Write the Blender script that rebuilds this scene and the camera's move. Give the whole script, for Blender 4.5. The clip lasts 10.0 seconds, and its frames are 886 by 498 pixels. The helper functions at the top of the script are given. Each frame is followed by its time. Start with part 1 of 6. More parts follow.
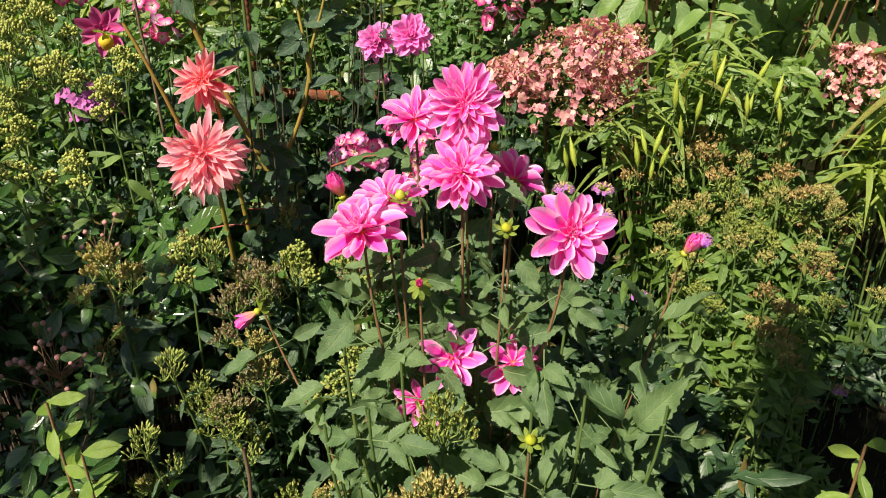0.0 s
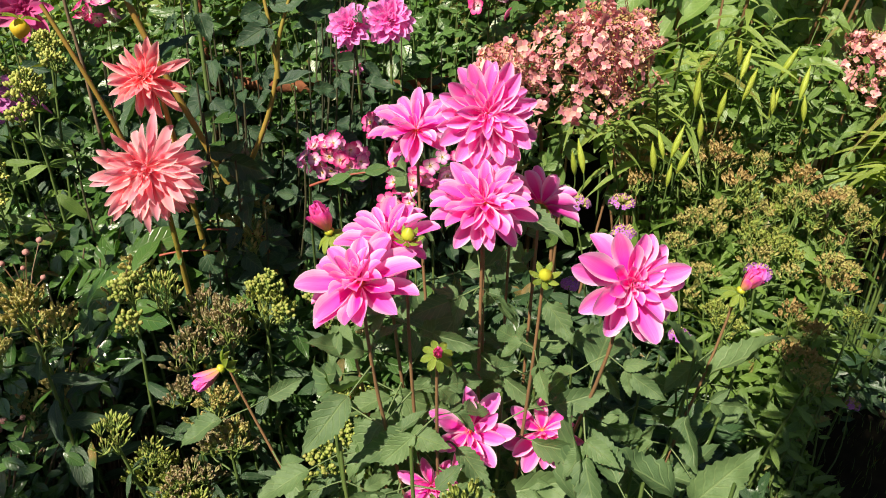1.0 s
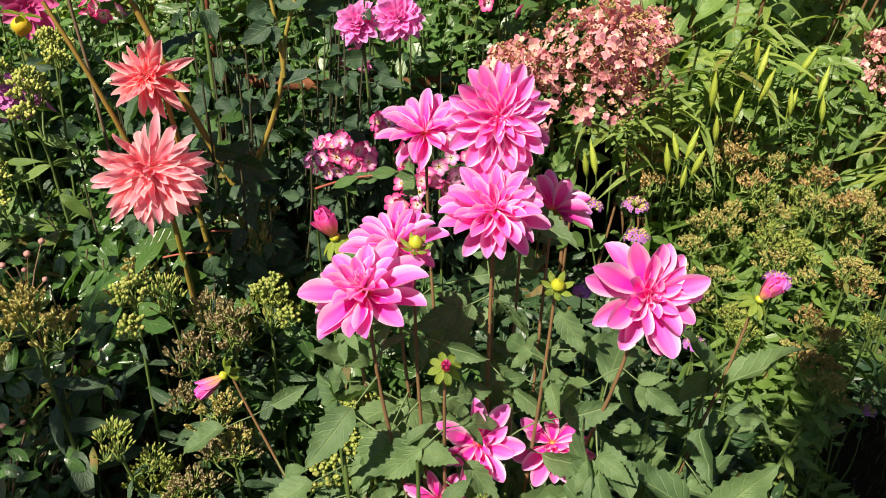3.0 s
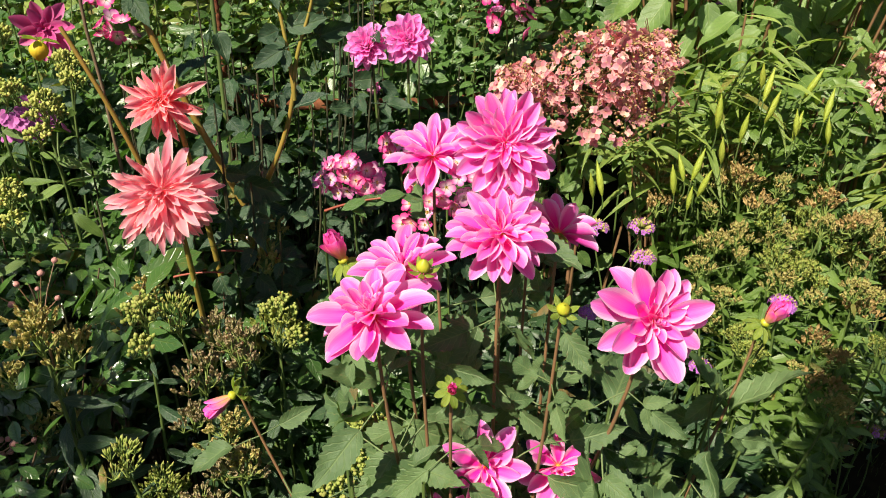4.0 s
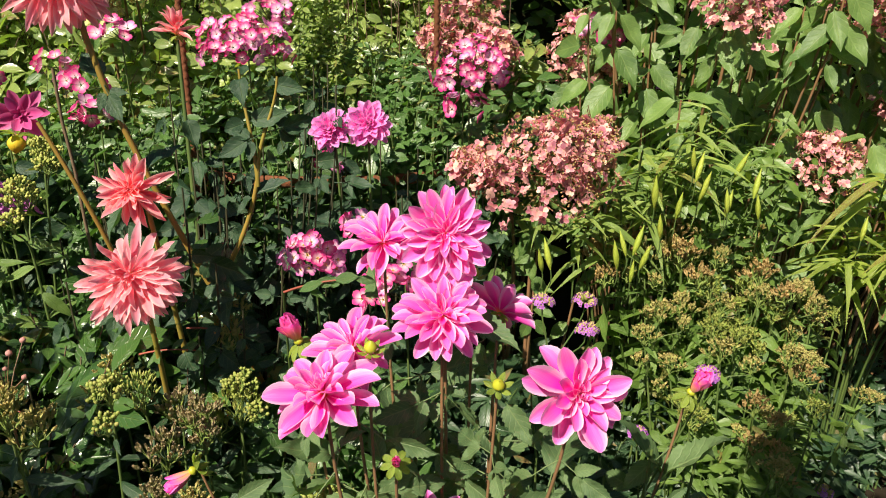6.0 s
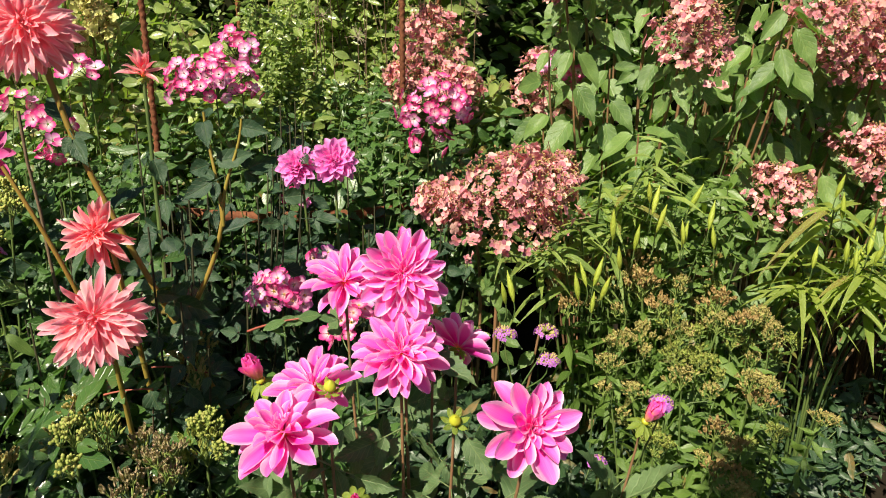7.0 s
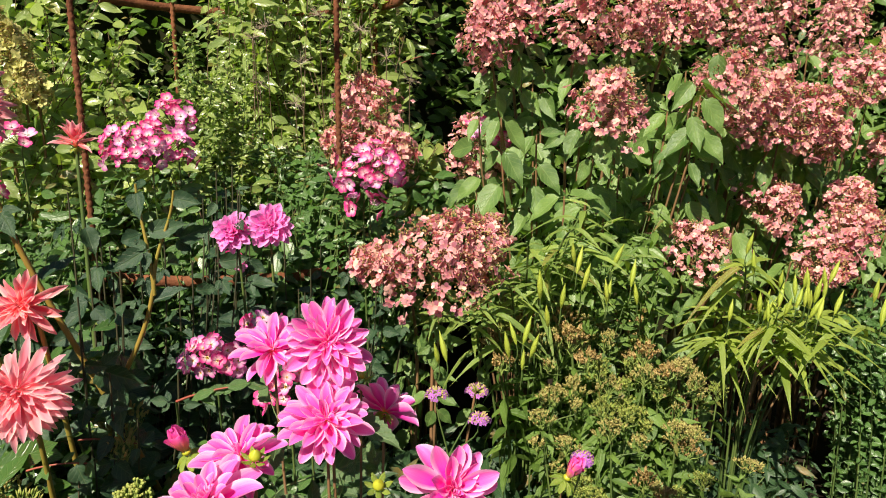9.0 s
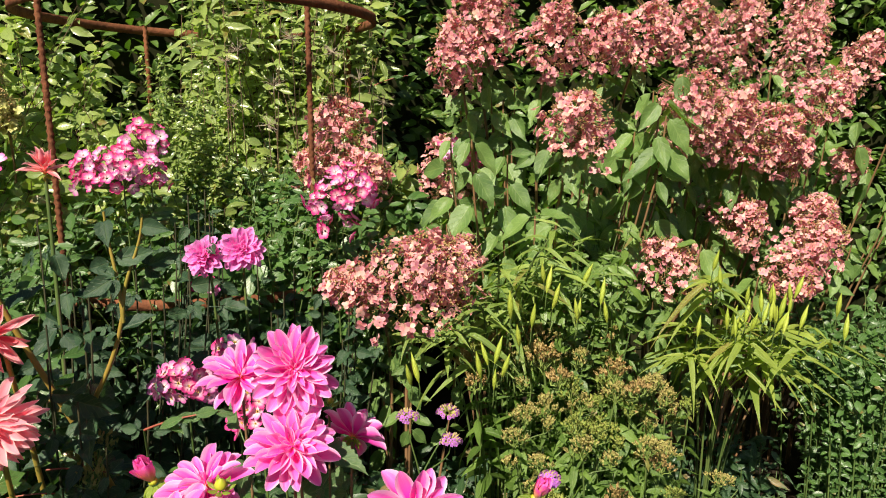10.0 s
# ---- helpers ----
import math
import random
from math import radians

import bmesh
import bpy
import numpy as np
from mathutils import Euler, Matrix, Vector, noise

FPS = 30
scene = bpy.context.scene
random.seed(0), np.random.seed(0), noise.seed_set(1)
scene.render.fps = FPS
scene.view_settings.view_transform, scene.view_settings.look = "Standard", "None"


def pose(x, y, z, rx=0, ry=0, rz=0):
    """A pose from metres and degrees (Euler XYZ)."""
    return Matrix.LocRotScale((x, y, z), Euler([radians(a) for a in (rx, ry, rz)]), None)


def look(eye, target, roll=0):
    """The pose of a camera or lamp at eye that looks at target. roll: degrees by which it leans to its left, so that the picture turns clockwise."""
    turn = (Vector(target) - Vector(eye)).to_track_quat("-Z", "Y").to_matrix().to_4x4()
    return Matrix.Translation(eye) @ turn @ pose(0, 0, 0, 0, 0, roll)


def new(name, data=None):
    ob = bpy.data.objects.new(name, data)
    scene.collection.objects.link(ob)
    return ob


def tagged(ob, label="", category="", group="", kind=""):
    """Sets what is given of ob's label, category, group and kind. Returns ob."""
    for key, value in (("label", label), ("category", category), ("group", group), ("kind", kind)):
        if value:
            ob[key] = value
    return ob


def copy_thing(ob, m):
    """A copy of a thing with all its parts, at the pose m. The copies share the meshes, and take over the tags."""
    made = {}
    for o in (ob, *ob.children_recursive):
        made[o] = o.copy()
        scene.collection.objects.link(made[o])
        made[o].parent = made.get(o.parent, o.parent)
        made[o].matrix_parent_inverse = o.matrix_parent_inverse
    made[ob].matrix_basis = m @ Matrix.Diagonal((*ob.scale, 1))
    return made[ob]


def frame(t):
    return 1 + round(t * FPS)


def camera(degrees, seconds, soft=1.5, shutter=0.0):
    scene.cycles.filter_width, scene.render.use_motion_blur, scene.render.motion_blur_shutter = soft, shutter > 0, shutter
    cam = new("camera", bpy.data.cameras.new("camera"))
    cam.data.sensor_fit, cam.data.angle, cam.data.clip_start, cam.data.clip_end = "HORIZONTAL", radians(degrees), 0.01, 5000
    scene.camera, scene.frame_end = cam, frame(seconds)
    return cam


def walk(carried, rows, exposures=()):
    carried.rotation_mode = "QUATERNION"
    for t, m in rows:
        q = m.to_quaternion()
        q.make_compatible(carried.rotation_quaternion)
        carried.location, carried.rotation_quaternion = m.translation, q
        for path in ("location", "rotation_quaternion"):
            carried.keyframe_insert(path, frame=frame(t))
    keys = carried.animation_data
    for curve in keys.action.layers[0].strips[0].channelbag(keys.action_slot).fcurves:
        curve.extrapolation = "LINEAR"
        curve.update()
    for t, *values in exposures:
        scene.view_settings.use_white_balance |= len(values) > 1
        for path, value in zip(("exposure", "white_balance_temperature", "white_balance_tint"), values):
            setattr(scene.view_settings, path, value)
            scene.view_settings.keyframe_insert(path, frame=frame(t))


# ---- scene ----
cam = camera(65.3, 10.0, soft=1.0)
PATH = [
    (0, (0.009, -0.014, 1.307), (-0.003, 1.819, 0.505), -0.4),
    (0.5, (-0.024, 0.108, 1.305), (0.044, 1.938, 0.499), 0.3),
    (1, (-0.053, 0.191, 1.296), (0.059, 1.997, 0.442), 0.5),
    (1.5, (-0.057, 0.216, 1.294), (0.052, 2.015, 0.427), 0.5),
    (2, (-0.054, 0.214, 1.296), (0.045, 2.014, 0.428), 0.4),
    (3.5, (-0.052, 0.218, 1.297), (0.027, 2.023, 0.44), 0.6),
    (4, (-0.052, 0.212, 1.308), (0.015, 2.033, 0.483), 0.5),
    (4.5, (-0.051, 0.203, 1.321), (0.02, 2.042, 0.536), 0.6),
    (5, (-0.05, 0.19, 1.331), (0.024, 2.043, 0.584), 0.7),
    (5.5, (-0.042, 0.174, 1.343), (0.058, 2.042, 0.635), 0.6),
    (5.7, (-0.035, 0.166, 1.348), (0.085, 2.041, 0.661), 0.7),
    (7, (-0.006, 0.133, 1.378), (0.211, 2.033, 0.794), 0.6),
    (7.5, (-0.001, 0.12, 1.387), (0.259, 2.026, 0.839), 0.6),
    (8, (0.006, 0.109, 1.393), (0.309, 2.017, 0.875), 0.6),
    (8.5, (0.013, 0.101, 1.398), (0.359, 2.011, 0.917), 0.7),
    (9, (0.019, 0.093, 1.407), (0.389, 2.01, 0.973), 0.7),
    (9.5, (0.031, 0.097, 1.414), (0.408, 2.017, 1.0), 0.3),
    (10, (0.037, 0.076, 1.424), (0.462, 1.991, 1.033), 0.3),
]
walk(cam, [(t, look(eye, target, roll)) for t, eye, target, roll in PATH])

# ---------------------------------------------------------------- light
SUN_AZ, SUN_EL = 218.0, 47.0       # compass bearing of the sun (0 = ahead, 90 = right) and its height
world = bpy.data.worlds.new("world")
scene.world = world
world.use_nodes = True
wn = world.node_tree
sky = wn.nodes.new("ShaderNodeTexSky")
sky.sky_type = "NISHITA"
sky.sun_disc = False
sky.sun_elevation = radians(SUN_EL)
sky.sun_rotation = radians(SUN_AZ)
back = wn.nodes["Background"]
back.inputs["Strength"].default_value = 0.035
wn.links.new(sky.outputs[0], back.inputs[0])

sun_data = bpy.data.lights.new("sun", "SUN")
sun_data.energy, sun_data.angle, sun_data.color = 5.0, radians(0.5), (1.0, 0.90, 0.72)
sun = new("sun", sun_data)
az, el = radians(SUN_AZ), radians(SUN_EL)
to_sun = Vector((math.sin(az) * math.cos(el), math.cos(az) * math.cos(el), math.sin(el)))
sun.matrix_world = look(to_sun * 20, (0, 0, 0))
scene.view_settings.exposure = 0.85

# ---------------------------------------------------------------- materials


def nodes_of(name):
    m = bpy.data.materials.new(name)
    m.use_nodes = True
    nt = m.node_tree
    return m, nt, nt.nodes["Principled BSDF"], nt.nodes["Material Output"]


def math_node(nt, op, a, b=None, c=None, clamp=False):
    n = nt.nodes.new("ShaderNodeMath")
    n.operation, n.use_clamp = op, clamp
    for i, v in enumerate((a, b, c)):
        if v is None:
            continue
        if isinstance(v, (int, float)):
            n.inputs[i].default_value = v
        else:
            nt.links.new(v, n.inputs[i])
    return n.outputs[0]


def mix_col(nt, fac, a, b, kind="MIX"):
    n = nt.nodes.new("ShaderNodeMix")
    n.data_type, n.blend_type = "RGBA", kind
    for sock, v in ((n.inputs[0], fac), (n.inputs[6], a), (n.inputs[7], b)):
        if isinstance(v, (int, float)):
            sock.default_value = v
        elif isinstance(v, tuple):
            sock.default_value = (*v, 1)
        else:
            nt.links.new(v, sock)
    return n.outputs[2]


def piece_random(nt):
    """A number for each leaf or petal, whether it is an object or an island of a mesh."""
    geo = nt.nodes.new("ShaderNodeNewGeometry")
    info = nt.nodes.new("ShaderNodeObjectInfo")
    return math_node(nt, "FRACT", math_node(nt, "ADD", geo.outputs["Random Per Island"], info.outputs["Random"]))


def noise_node(nt, scale, detail=3.0, coord="Object"):
    tc = nt.nodes.new("ShaderNodeTexCoord")
    n = nt.nodes.new("ShaderNodeTexNoise")
    n.inputs["Scale"].default_value, n.inputs["Detail"].default_value = scale, detail
    nt.links.new(tc.outputs[coord], n.inputs["Vector"])
    return n.outputs["Fac"]


def uv_parts(nt):
    tc = nt.nodes.new("ShaderNodeTexCoord")
    sep = nt.nodes.new("ShaderNodeSeparateXYZ")
    nt.links.new(tc.outputs["UV"], sep.inputs[0])
    side = math_node(nt, "ABSOLUTE", math_node(nt, "SUBTRACT", sep.outputs[0], 0.5))
    return side, sep.outputs[1]          # 0 at the midrib to 0.5 at the edge; 0 at the base to 1 at the tip


def thin_shader(nt, bsdf, out, colour, glow, amount):
    """Lets light through a leaf or petal."""
    tr = nt.nodes.new("ShaderNodeBsdfTranslucent")
    nt.links.new(mix_col(nt, 1.0, colour, glow, "MULTIPLY"), tr.inputs[0])
    mx = nt.nodes.new("ShaderNodeMixShader")
    mx.inputs[0].default_value = amount
    nt.links.new(bsdf.outputs[0], mx.inputs[1])
    nt.links.new(tr.outputs[0], mx.inputs[2])
    nt.links.new(mx.outputs[0], out.inputs[0])


def leaf_material(name, dark, light, old=None, veins=9.0, rough=0.45, gloss=0.65, through_light=0.3, vein_light=0.35):
    m, nt, bsdf, out = nodes_of(name)
    rnd = piece_random(nt)
    side, along = uv_parts(nt)
    col = mix_col(nt, rnd, dark, light)
    patch = noise_node(nt, 3.2, 2.0)
    col = mix_col(nt, math_node(nt, "MULTIPLY_ADD", patch, 2.6, -0.8, True), mix_col(nt, 0.3, col, dark), mix_col(nt, 0.45, col, light))
    blot = noise_node(nt, 26.0, 4.0)
    col = mix_col(nt, math_node(nt, "MULTIPLY_ADD", blot, 1.6, -0.45, True), mix_col(nt, 0.45, col, dark), col)
    if old:
        worn = math_node(nt, "MULTIPLY", math_node(nt, "GREATER_THAN", rnd, 0.965), math_node(nt, "MULTIPLY_ADD", noise_node(nt, 60.0), 3.0, -0.9, True))
        col = mix_col(nt, worn, col, old)
    ribs = math_node(nt, "SINE", math_node(nt, "MULTIPLY", math_node(nt, "SUBTRACT", along, math_node(nt, "MULTIPLY", side, 0.55)), veins * 6.283))
    rib = math_node(nt, "MULTIPLY_ADD", ribs, 4.0, -3.1, True)
    mid = math_node(nt, "SUBTRACT", 1.0, math_node(nt, "MULTIPLY", side, 22.0), None, True)
    line = math_node(nt, "MAXIMUM", mid, math_node(nt, "MULTIPLY", rib, 0.55))
    pale = mix_col(nt, 0.5, light, (0.30, 0.36, 0.16))
    col = mix_col(nt, math_node(nt, "MULTIPLY", line, vein_light), col, pale)
    nt.links.new(col, bsdf.inputs["Base Color"])
    bsdf.inputs["Roughness"].default_value = rough
    bsdf.inputs["Specular IOR Level"].default_value = gloss
    height = math_node(nt, "ADD", math_node(nt, "MULTIPLY", line, -0.7), math_node(nt, "MULTIPLY", noise_node(nt, 90.0, 2.0), 0.5))
    bump = nt.nodes.new("ShaderNodeBump")
    bump.inputs["Strength"].default_value, bump.inputs["Distance"].default_value = 0.5, 0.003
    nt.links.new(height, bump.inputs["Height"])
    nt.links.new(bump.outputs[0], bsdf.inputs["Normal"])
    thin_shader(nt, bsdf, out, col, (1.6, 1.9, 0.6), through_light)
    return m


def petal_material(name, base, body, tip, edge, streak=0.25, rough=0.5, through_light=0.35, base_end=0.25, tip_start=0.6, vary=0.12, other=None):
    m, nt, bsdf, out = nodes_of(name)
    rnd = piece_random(nt)
    side, along = uv_parts(nt)
    lo = math_node(nt, "DIVIDE", along, base_end, None, True)
    hi = math_node(nt, "DIVIDE", math_node(nt, "SUBTRACT", along, tip_start), 1 - tip_start, None, True)
    col = mix_col(nt, lo, base, body)
    col = mix_col(nt, hi, col, tip)
    rim = math_node(nt, "MULTIPLY_ADD", side, 4.0, -0.98, True)
    col = mix_col(nt, math_node(nt, "MULTIPLY", rim, lo), col, edge)
    tc = nt.nodes.new("ShaderNodeTexCoord")
    mp = nt.nodes.new("ShaderNodeMapping")
    mp.inputs["Scale"].default_value = (26.0, 1.5, 1.0)
    nt.links.new(tc.outputs["UV"], mp.inputs[0])
    st = nt.nodes.new("ShaderNodeTexNoise")
    st.inputs["Scale"].default_value = 1.0
    nt.links.new(mp.outputs[0], st.inputs["Vector"])
    col = mix_col(nt, math_node(nt, "MULTIPLY", math_node(nt, "MULTIPLY_ADD", st.outputs["Fac"], 3.0, -1.2, True), streak), col, body)
    if other:
        pick = math_node(nt, "FRACT", math_node(nt, "MULTIPLY", rnd, 7.31))
        col = mix_col(nt, math_node(nt, "MULTIPLY", math_node(nt, "POWER", pick, 2.0), 0.85), col, other)
    hsv = nt.nodes.new("ShaderNodeHueSaturation")
    nt.links.new(math_node(nt, "MULTIPLY_ADD", rnd, 2 * vary, 1.0 - vary), hsv.inputs["Value"])
    nt.links.new(math_node(nt, "MULTIPLY_ADD", rnd, 0.02, 0.49), hsv.inputs["Hue"])
    nt.links.new(col, hsv.inputs["Color"])
    col = hsv.outputs[0]
    nt.links.new(col, bsdf.inputs["Base Color"])
    bsdf.inputs["Roughness"].default_value = rough
    bsdf.inputs["Specular IOR Level"].default_value = 0.35
    bump = nt.nodes.new("ShaderNodeBump")
    bump.inputs["Strength"].default_value, bump.inputs["Distance"].default_value = 0.35, 0.001
    nt.links.new(st.outputs["Fac"], bump.inputs["Height"])
    nt.links.new(bump.outputs[0], bsdf.inputs["Normal"])
    thin_shader(nt, bsdf, out, col, (1.0, 0.9, 0.95), through_light)
    return m


def plain_material(name, a, b, scale=60.0, rough=0.6, gloss=0.4, bump_by=0.4, metal=0.0, per_piece=0.5):
    m, nt, bsdf, out = nodes_of(name)
    f = noise_node(nt, scale, 5.0)
    f2 = noise_node(nt, scale * 0.13, 3.0)
    mixf = math_node(nt, "ADD", math_node(nt, "MULTIPLY", f, 1.0), math_node(nt, "MULTIPLY_ADD", f2, 1.2, -0.65))
    mixf = math_node(nt, "ADD", mixf, math_node(nt, "MULTIPLY_ADD", piece_random(nt), per_piece, -per_piece / 2), None, True)
    nt.links.new(mix_col(nt, mixf, a, b), bsdf.inputs["Base Color"])
    bsdf.inputs["Roughness"].default_value = rough
    bsdf.inputs["Specular IOR Level"].default_value = gloss
    bsdf.inputs["Metallic"].default_value = metal
    bump = nt.nodes.new("ShaderNodeBump")
    bump.inputs["Strength"].default_value, bump.inputs["Distance"].default_value = bump_by, 0.003
    nt.links.new(f, bump.inputs["Height"])
    nt.links.new(bump.outputs[0], bsdf.inputs["Normal"])
    return m


def calyx_material(name, foot, tip, dry, rough=0.55, through_light=0.15):
    """A seed calyx: green at its foot, dry at its tips, each a little different."""
    m, nt, bsdf, out = nodes_of(name)
    rnd = piece_random(nt)
    side, along = uv_parts(nt)
    col = mix_col(nt, math_node(nt, "MULTIPLY_ADD", along, 1.6, -0.35, True), foot, tip)
    pick = math_node(nt, "FRACT", math_node(nt, "MULTIPLY", rnd, 5.7))
    col = mix_col(nt, math_node(nt, "MULTIPLY", math_node(nt, "POWER", pick, 2.0), 0.8), col, dry)
    col = mix_col(nt, math_node(nt, "MULTIPLY_ADD", noise_node(nt, 160.0, 3.0), 1.2, -0.4, True), mix_col(nt, 0.5, col, foot), col)
    nt.links.new(col, bsdf.inputs["Base Color"])
    bsdf.inputs["Roughness"].default_value = rough
    bsdf.inputs["Specular IOR Level"].default_value = 0.3
    thin_shader(nt, bsdf, out, col, (1.2, 1.3, 0.8), through_light)
    return m


OLD = (0.20, 0.13, 0.04)
M_DAHLIA = leaf_material("dahlia_leaf", (0.060, 0.115, 0.048), (0.180, 0.270, 0.105), None, veins=7, rough=0.5, gloss=0.42, through_light=0.25, vein_light=0.5)
# Dark dahlia leaf, with the shade behind the pink blooms added to its colour.
M_SHADED_DARK_DAHLIA = leaf_material("shaded_dark_dahlia_leaf", (0.016, 0.045, 0.028), (0.060, 0.122, 0.050), None, veins=7, rough=0.46, gloss=0.45, through_light=0.22, vein_light=0.3)
# One phlox leaf in two copies: shade put into the first, sun into the second.
M_PHLOX_SHADED = leaf_material("shaded_phlox_leaf", (0.018, 0.052, 0.024), (0.060, 0.125, 0.042), OLD, veins=10, rough=0.42, through_light=0.25)
M_PHLOX_SUNLIT = leaf_material("sunlit_phlox_leaf", (0.055, 0.115, 0.022), (0.210, 0.330, 0.055), OLD, veins=10, rough=0.45, through_light=0.3)
M_GLOSSY = leaf_material("glossy_leaf", (0.024, 0.072, 0.018), (0.090, 0.175, 0.036), OLD, veins=6, rough=0.22, gloss=0.8, through_light=0.2)
M_ROSE_LEAF = leaf_material("rose_leaf", (0.035, 0.088, 0.022), (0.114, 0.230, 0.048), OLD, veins=8, rough=0.38, through_light=0.25)
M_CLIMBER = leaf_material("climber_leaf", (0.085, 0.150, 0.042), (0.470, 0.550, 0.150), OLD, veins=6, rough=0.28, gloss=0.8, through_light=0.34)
M_HYDRANGEA_LEAF = leaf_material("hydrangea_leaf", (0.065, 0.138, 0.038), (0.255, 0.385, 0.095), None, veins=7, rough=0.42, through_light=0.3, vein_light=0.45)
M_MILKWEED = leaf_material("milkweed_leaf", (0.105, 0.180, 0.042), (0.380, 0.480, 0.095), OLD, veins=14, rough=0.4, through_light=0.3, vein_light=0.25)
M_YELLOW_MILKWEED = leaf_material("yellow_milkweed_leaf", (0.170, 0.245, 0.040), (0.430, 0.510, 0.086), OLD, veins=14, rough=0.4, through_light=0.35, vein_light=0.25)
M_POD = leaf_material("seed_pod", (0.34, 0.44, 0.045), (0.52, 0.57, 0.085), None, veins=5, rough=0.45, through_light=0.15, vein_light=0.15)
M_SEED_YELLOW = plain_material("yellow_seed_calyx", (0.25, 0.30, 0.055), (0.44, 0.44, 0.12), 70.0, 0.55, 0.4, 0.3, per_piece=1.0)
M_PINK_BUD = plain_material("pink_bud", (0.34, 0.16, 0.13), (0.52, 0.26, 0.24), 90.0, 0.5, 0.4, 0.3)
M_YOUNG = leaf_material("young_leaf", (0.12, 0.22, 0.03), (0.28, 0.38, 0.06), None, veins=6, rough=0.25, gloss=0.7, through_light=0.3)
M_RED_TWIG = plain_material("red_twig", (0.22, 0.05, 0.03), (0.36, 0.10, 0.06), 60.0, 0.5, 0.4, 0.3)
M_TUFT = plain_material("seed_tuft", (0.24, 0.18, 0.13), (0.42, 0.36, 0.28), 60.0, 0.8, 0.2, 0.3)
M_BRACT = leaf_material("bract", (0.16, 0.24, 0.03), (0.32, 0.40, 0.05), None, veins=3, rough=0.4, through_light=0.3)
M_HEDGE = leaf_material("hedge_leaf", (0.045, 0.100, 0.020), (0.160, 0.270, 0.040), OLD, veins=6, rough=0.4, through_light=0.25)
M_GRASS = leaf_material("grass_blade", (0.035, 0.080, 0.013), (0.108, 0.173, 0.029), OLD, veins=2, rough=0.5, through_light=0.25)

M_PINK = petal_material("pink_petal", (0.95, 0.30, 0.04), (0.93, 0.028, 0.47), (0.98, 0.27, 0.71), (1.0, 0.78, 0.94), base_end=0.16, tip_start=0.36, streak=0.45, through_light=0.40)
M_BUD_PETAL = petal_material("bud_petal", (0.66, 0.58, 0.06), (0.90, 0.20, 0.30), (0.86, 0.03, 0.50), (0.95, 0.22, 0.66), base_end=0.75, tip_start=0.62, through_light=0.25)
M_LILAC = petal_material("lilac_petal", (0.78, 0.09, 0.46), (0.90, 0.18, 0.62), (0.94, 0.42, 0.82), (0.96, 0.56, 0.88), through_light=0.45)
M_CORAL = petal_material("coral_petal", (0.96, 0.50, 0.22), (0.97, 0.22, 0.30), (0.99, 0.48, 0.57), (1.0, 0.76, 0.75), base_end=0.22, tip_start=0.34, through_light=0.50)
M_CORAL_RED = petal_material("red_coral_petal", (0.96, 0.58, 0.20), (0.97, 0.16, 0.24), (0.99, 0.42, 0.48), (1.0, 0.72, 0.66), base_end=0.20, tip_start=0.4, through_light=0.45)
M_MAGENTA = petal_material("magenta_petal", (0.50, 0.05, 0.20), (0.60, 0.07, 0.28), (0.68, 0.14, 0.38), (0.70, 0.18, 0.42))
M_PHLOX_FLOWER = petal_material("mauve_petal", (0.50, 0.06, 0.36), (0.55, 0.15, 0.47), (0.60, 0.20, 0.54), (0.60, 0.22, 0.56))
M_ROSE = petal_material("rose_petal", (0.92, 0.84, 0.80), (0.82, 0.12, 0.38), (0.74, 0.025, 0.24), (0.78, 0.05, 0.30), base_end=0.62, tip_start=0.5)
M_ROSE_PALE = petal_material("pale_rose_petal", (0.90, 0.84, 0.82), (0.80, 0.34, 0.62), (0.68, 0.09, 0.46), (0.72, 0.16, 0.52), base_end=0.7, tip_start=0.55)
M_HYDRANGEA = petal_material("hydrangea_sepal", (0.58, 0.32, 0.20), (0.68, 0.21, 0.28), (0.78, 0.33, 0.40), (0.90, 0.54, 0.55), through_light=0.35, vary=0.42, tip_start=0.3, other=(0.88, 0.60, 0.46))
M_HYDRANGEA_PALE = petal_material("pale_hydrangea_sepal", (0.46, 0.50, 0.14), (0.62, 0.62, 0.22), (0.72, 0.68, 0.30), (0.74, 0.72, 0.36), vary=0.25)
M_VERBENA = petal_material("verbena_petal", (0.42, 0.06, 0.42), (0.52, 0.15, 0.64), (0.58, 0.22, 0.72), (0.64, 0.30, 0.76))
M_BUD = petal_material("opening_bud", (0.36, 0.42, 0.05), (0.75, 0.45, 0.06), (0.80, 0.10, 0.40), (0.78, 0.12, 0.36), base_end=0.3, tip_start=0.45)
M_CORAL_BUD = petal_material("yellow_bud", (0.50, 0.45, 0.03), (0.68, 0.46, 0.03), (0.70, 0.36, 0.04), (0.60, 0.45, 0.04), through_light=0.15)
M_GREEN_BUD = plain_material("green_bud", (0.30, 0.34, 0.02), (0.48, 0.48, 0.04), 90.0, 0.35, 0.5, 0.1)
M_HEART = plain_material("bloom_heart", (0.90, 0.42, 0.04), (0.92, 0.22, 0.12), 200.0, 0.6, 0.3, 0.5)
M_STAMEN = plain_material("stamen", (0.70, 0.48, 0.05), (0.80, 0.62, 0.12), 300.0, 0.6, 0.3, 0.5)
M_SEED = calyx_material("seed_calyx", (0.27, 0.33, 0.075), (0.62, 0.46, 0.22), (0.60, 0.38, 0.20))
M_SEED_GREEN = calyx_material("green_seed_calyx", (0.20, 0.29, 0.05), (0.40, 0.43, 0.11), (0.48, 0.37, 0.15))
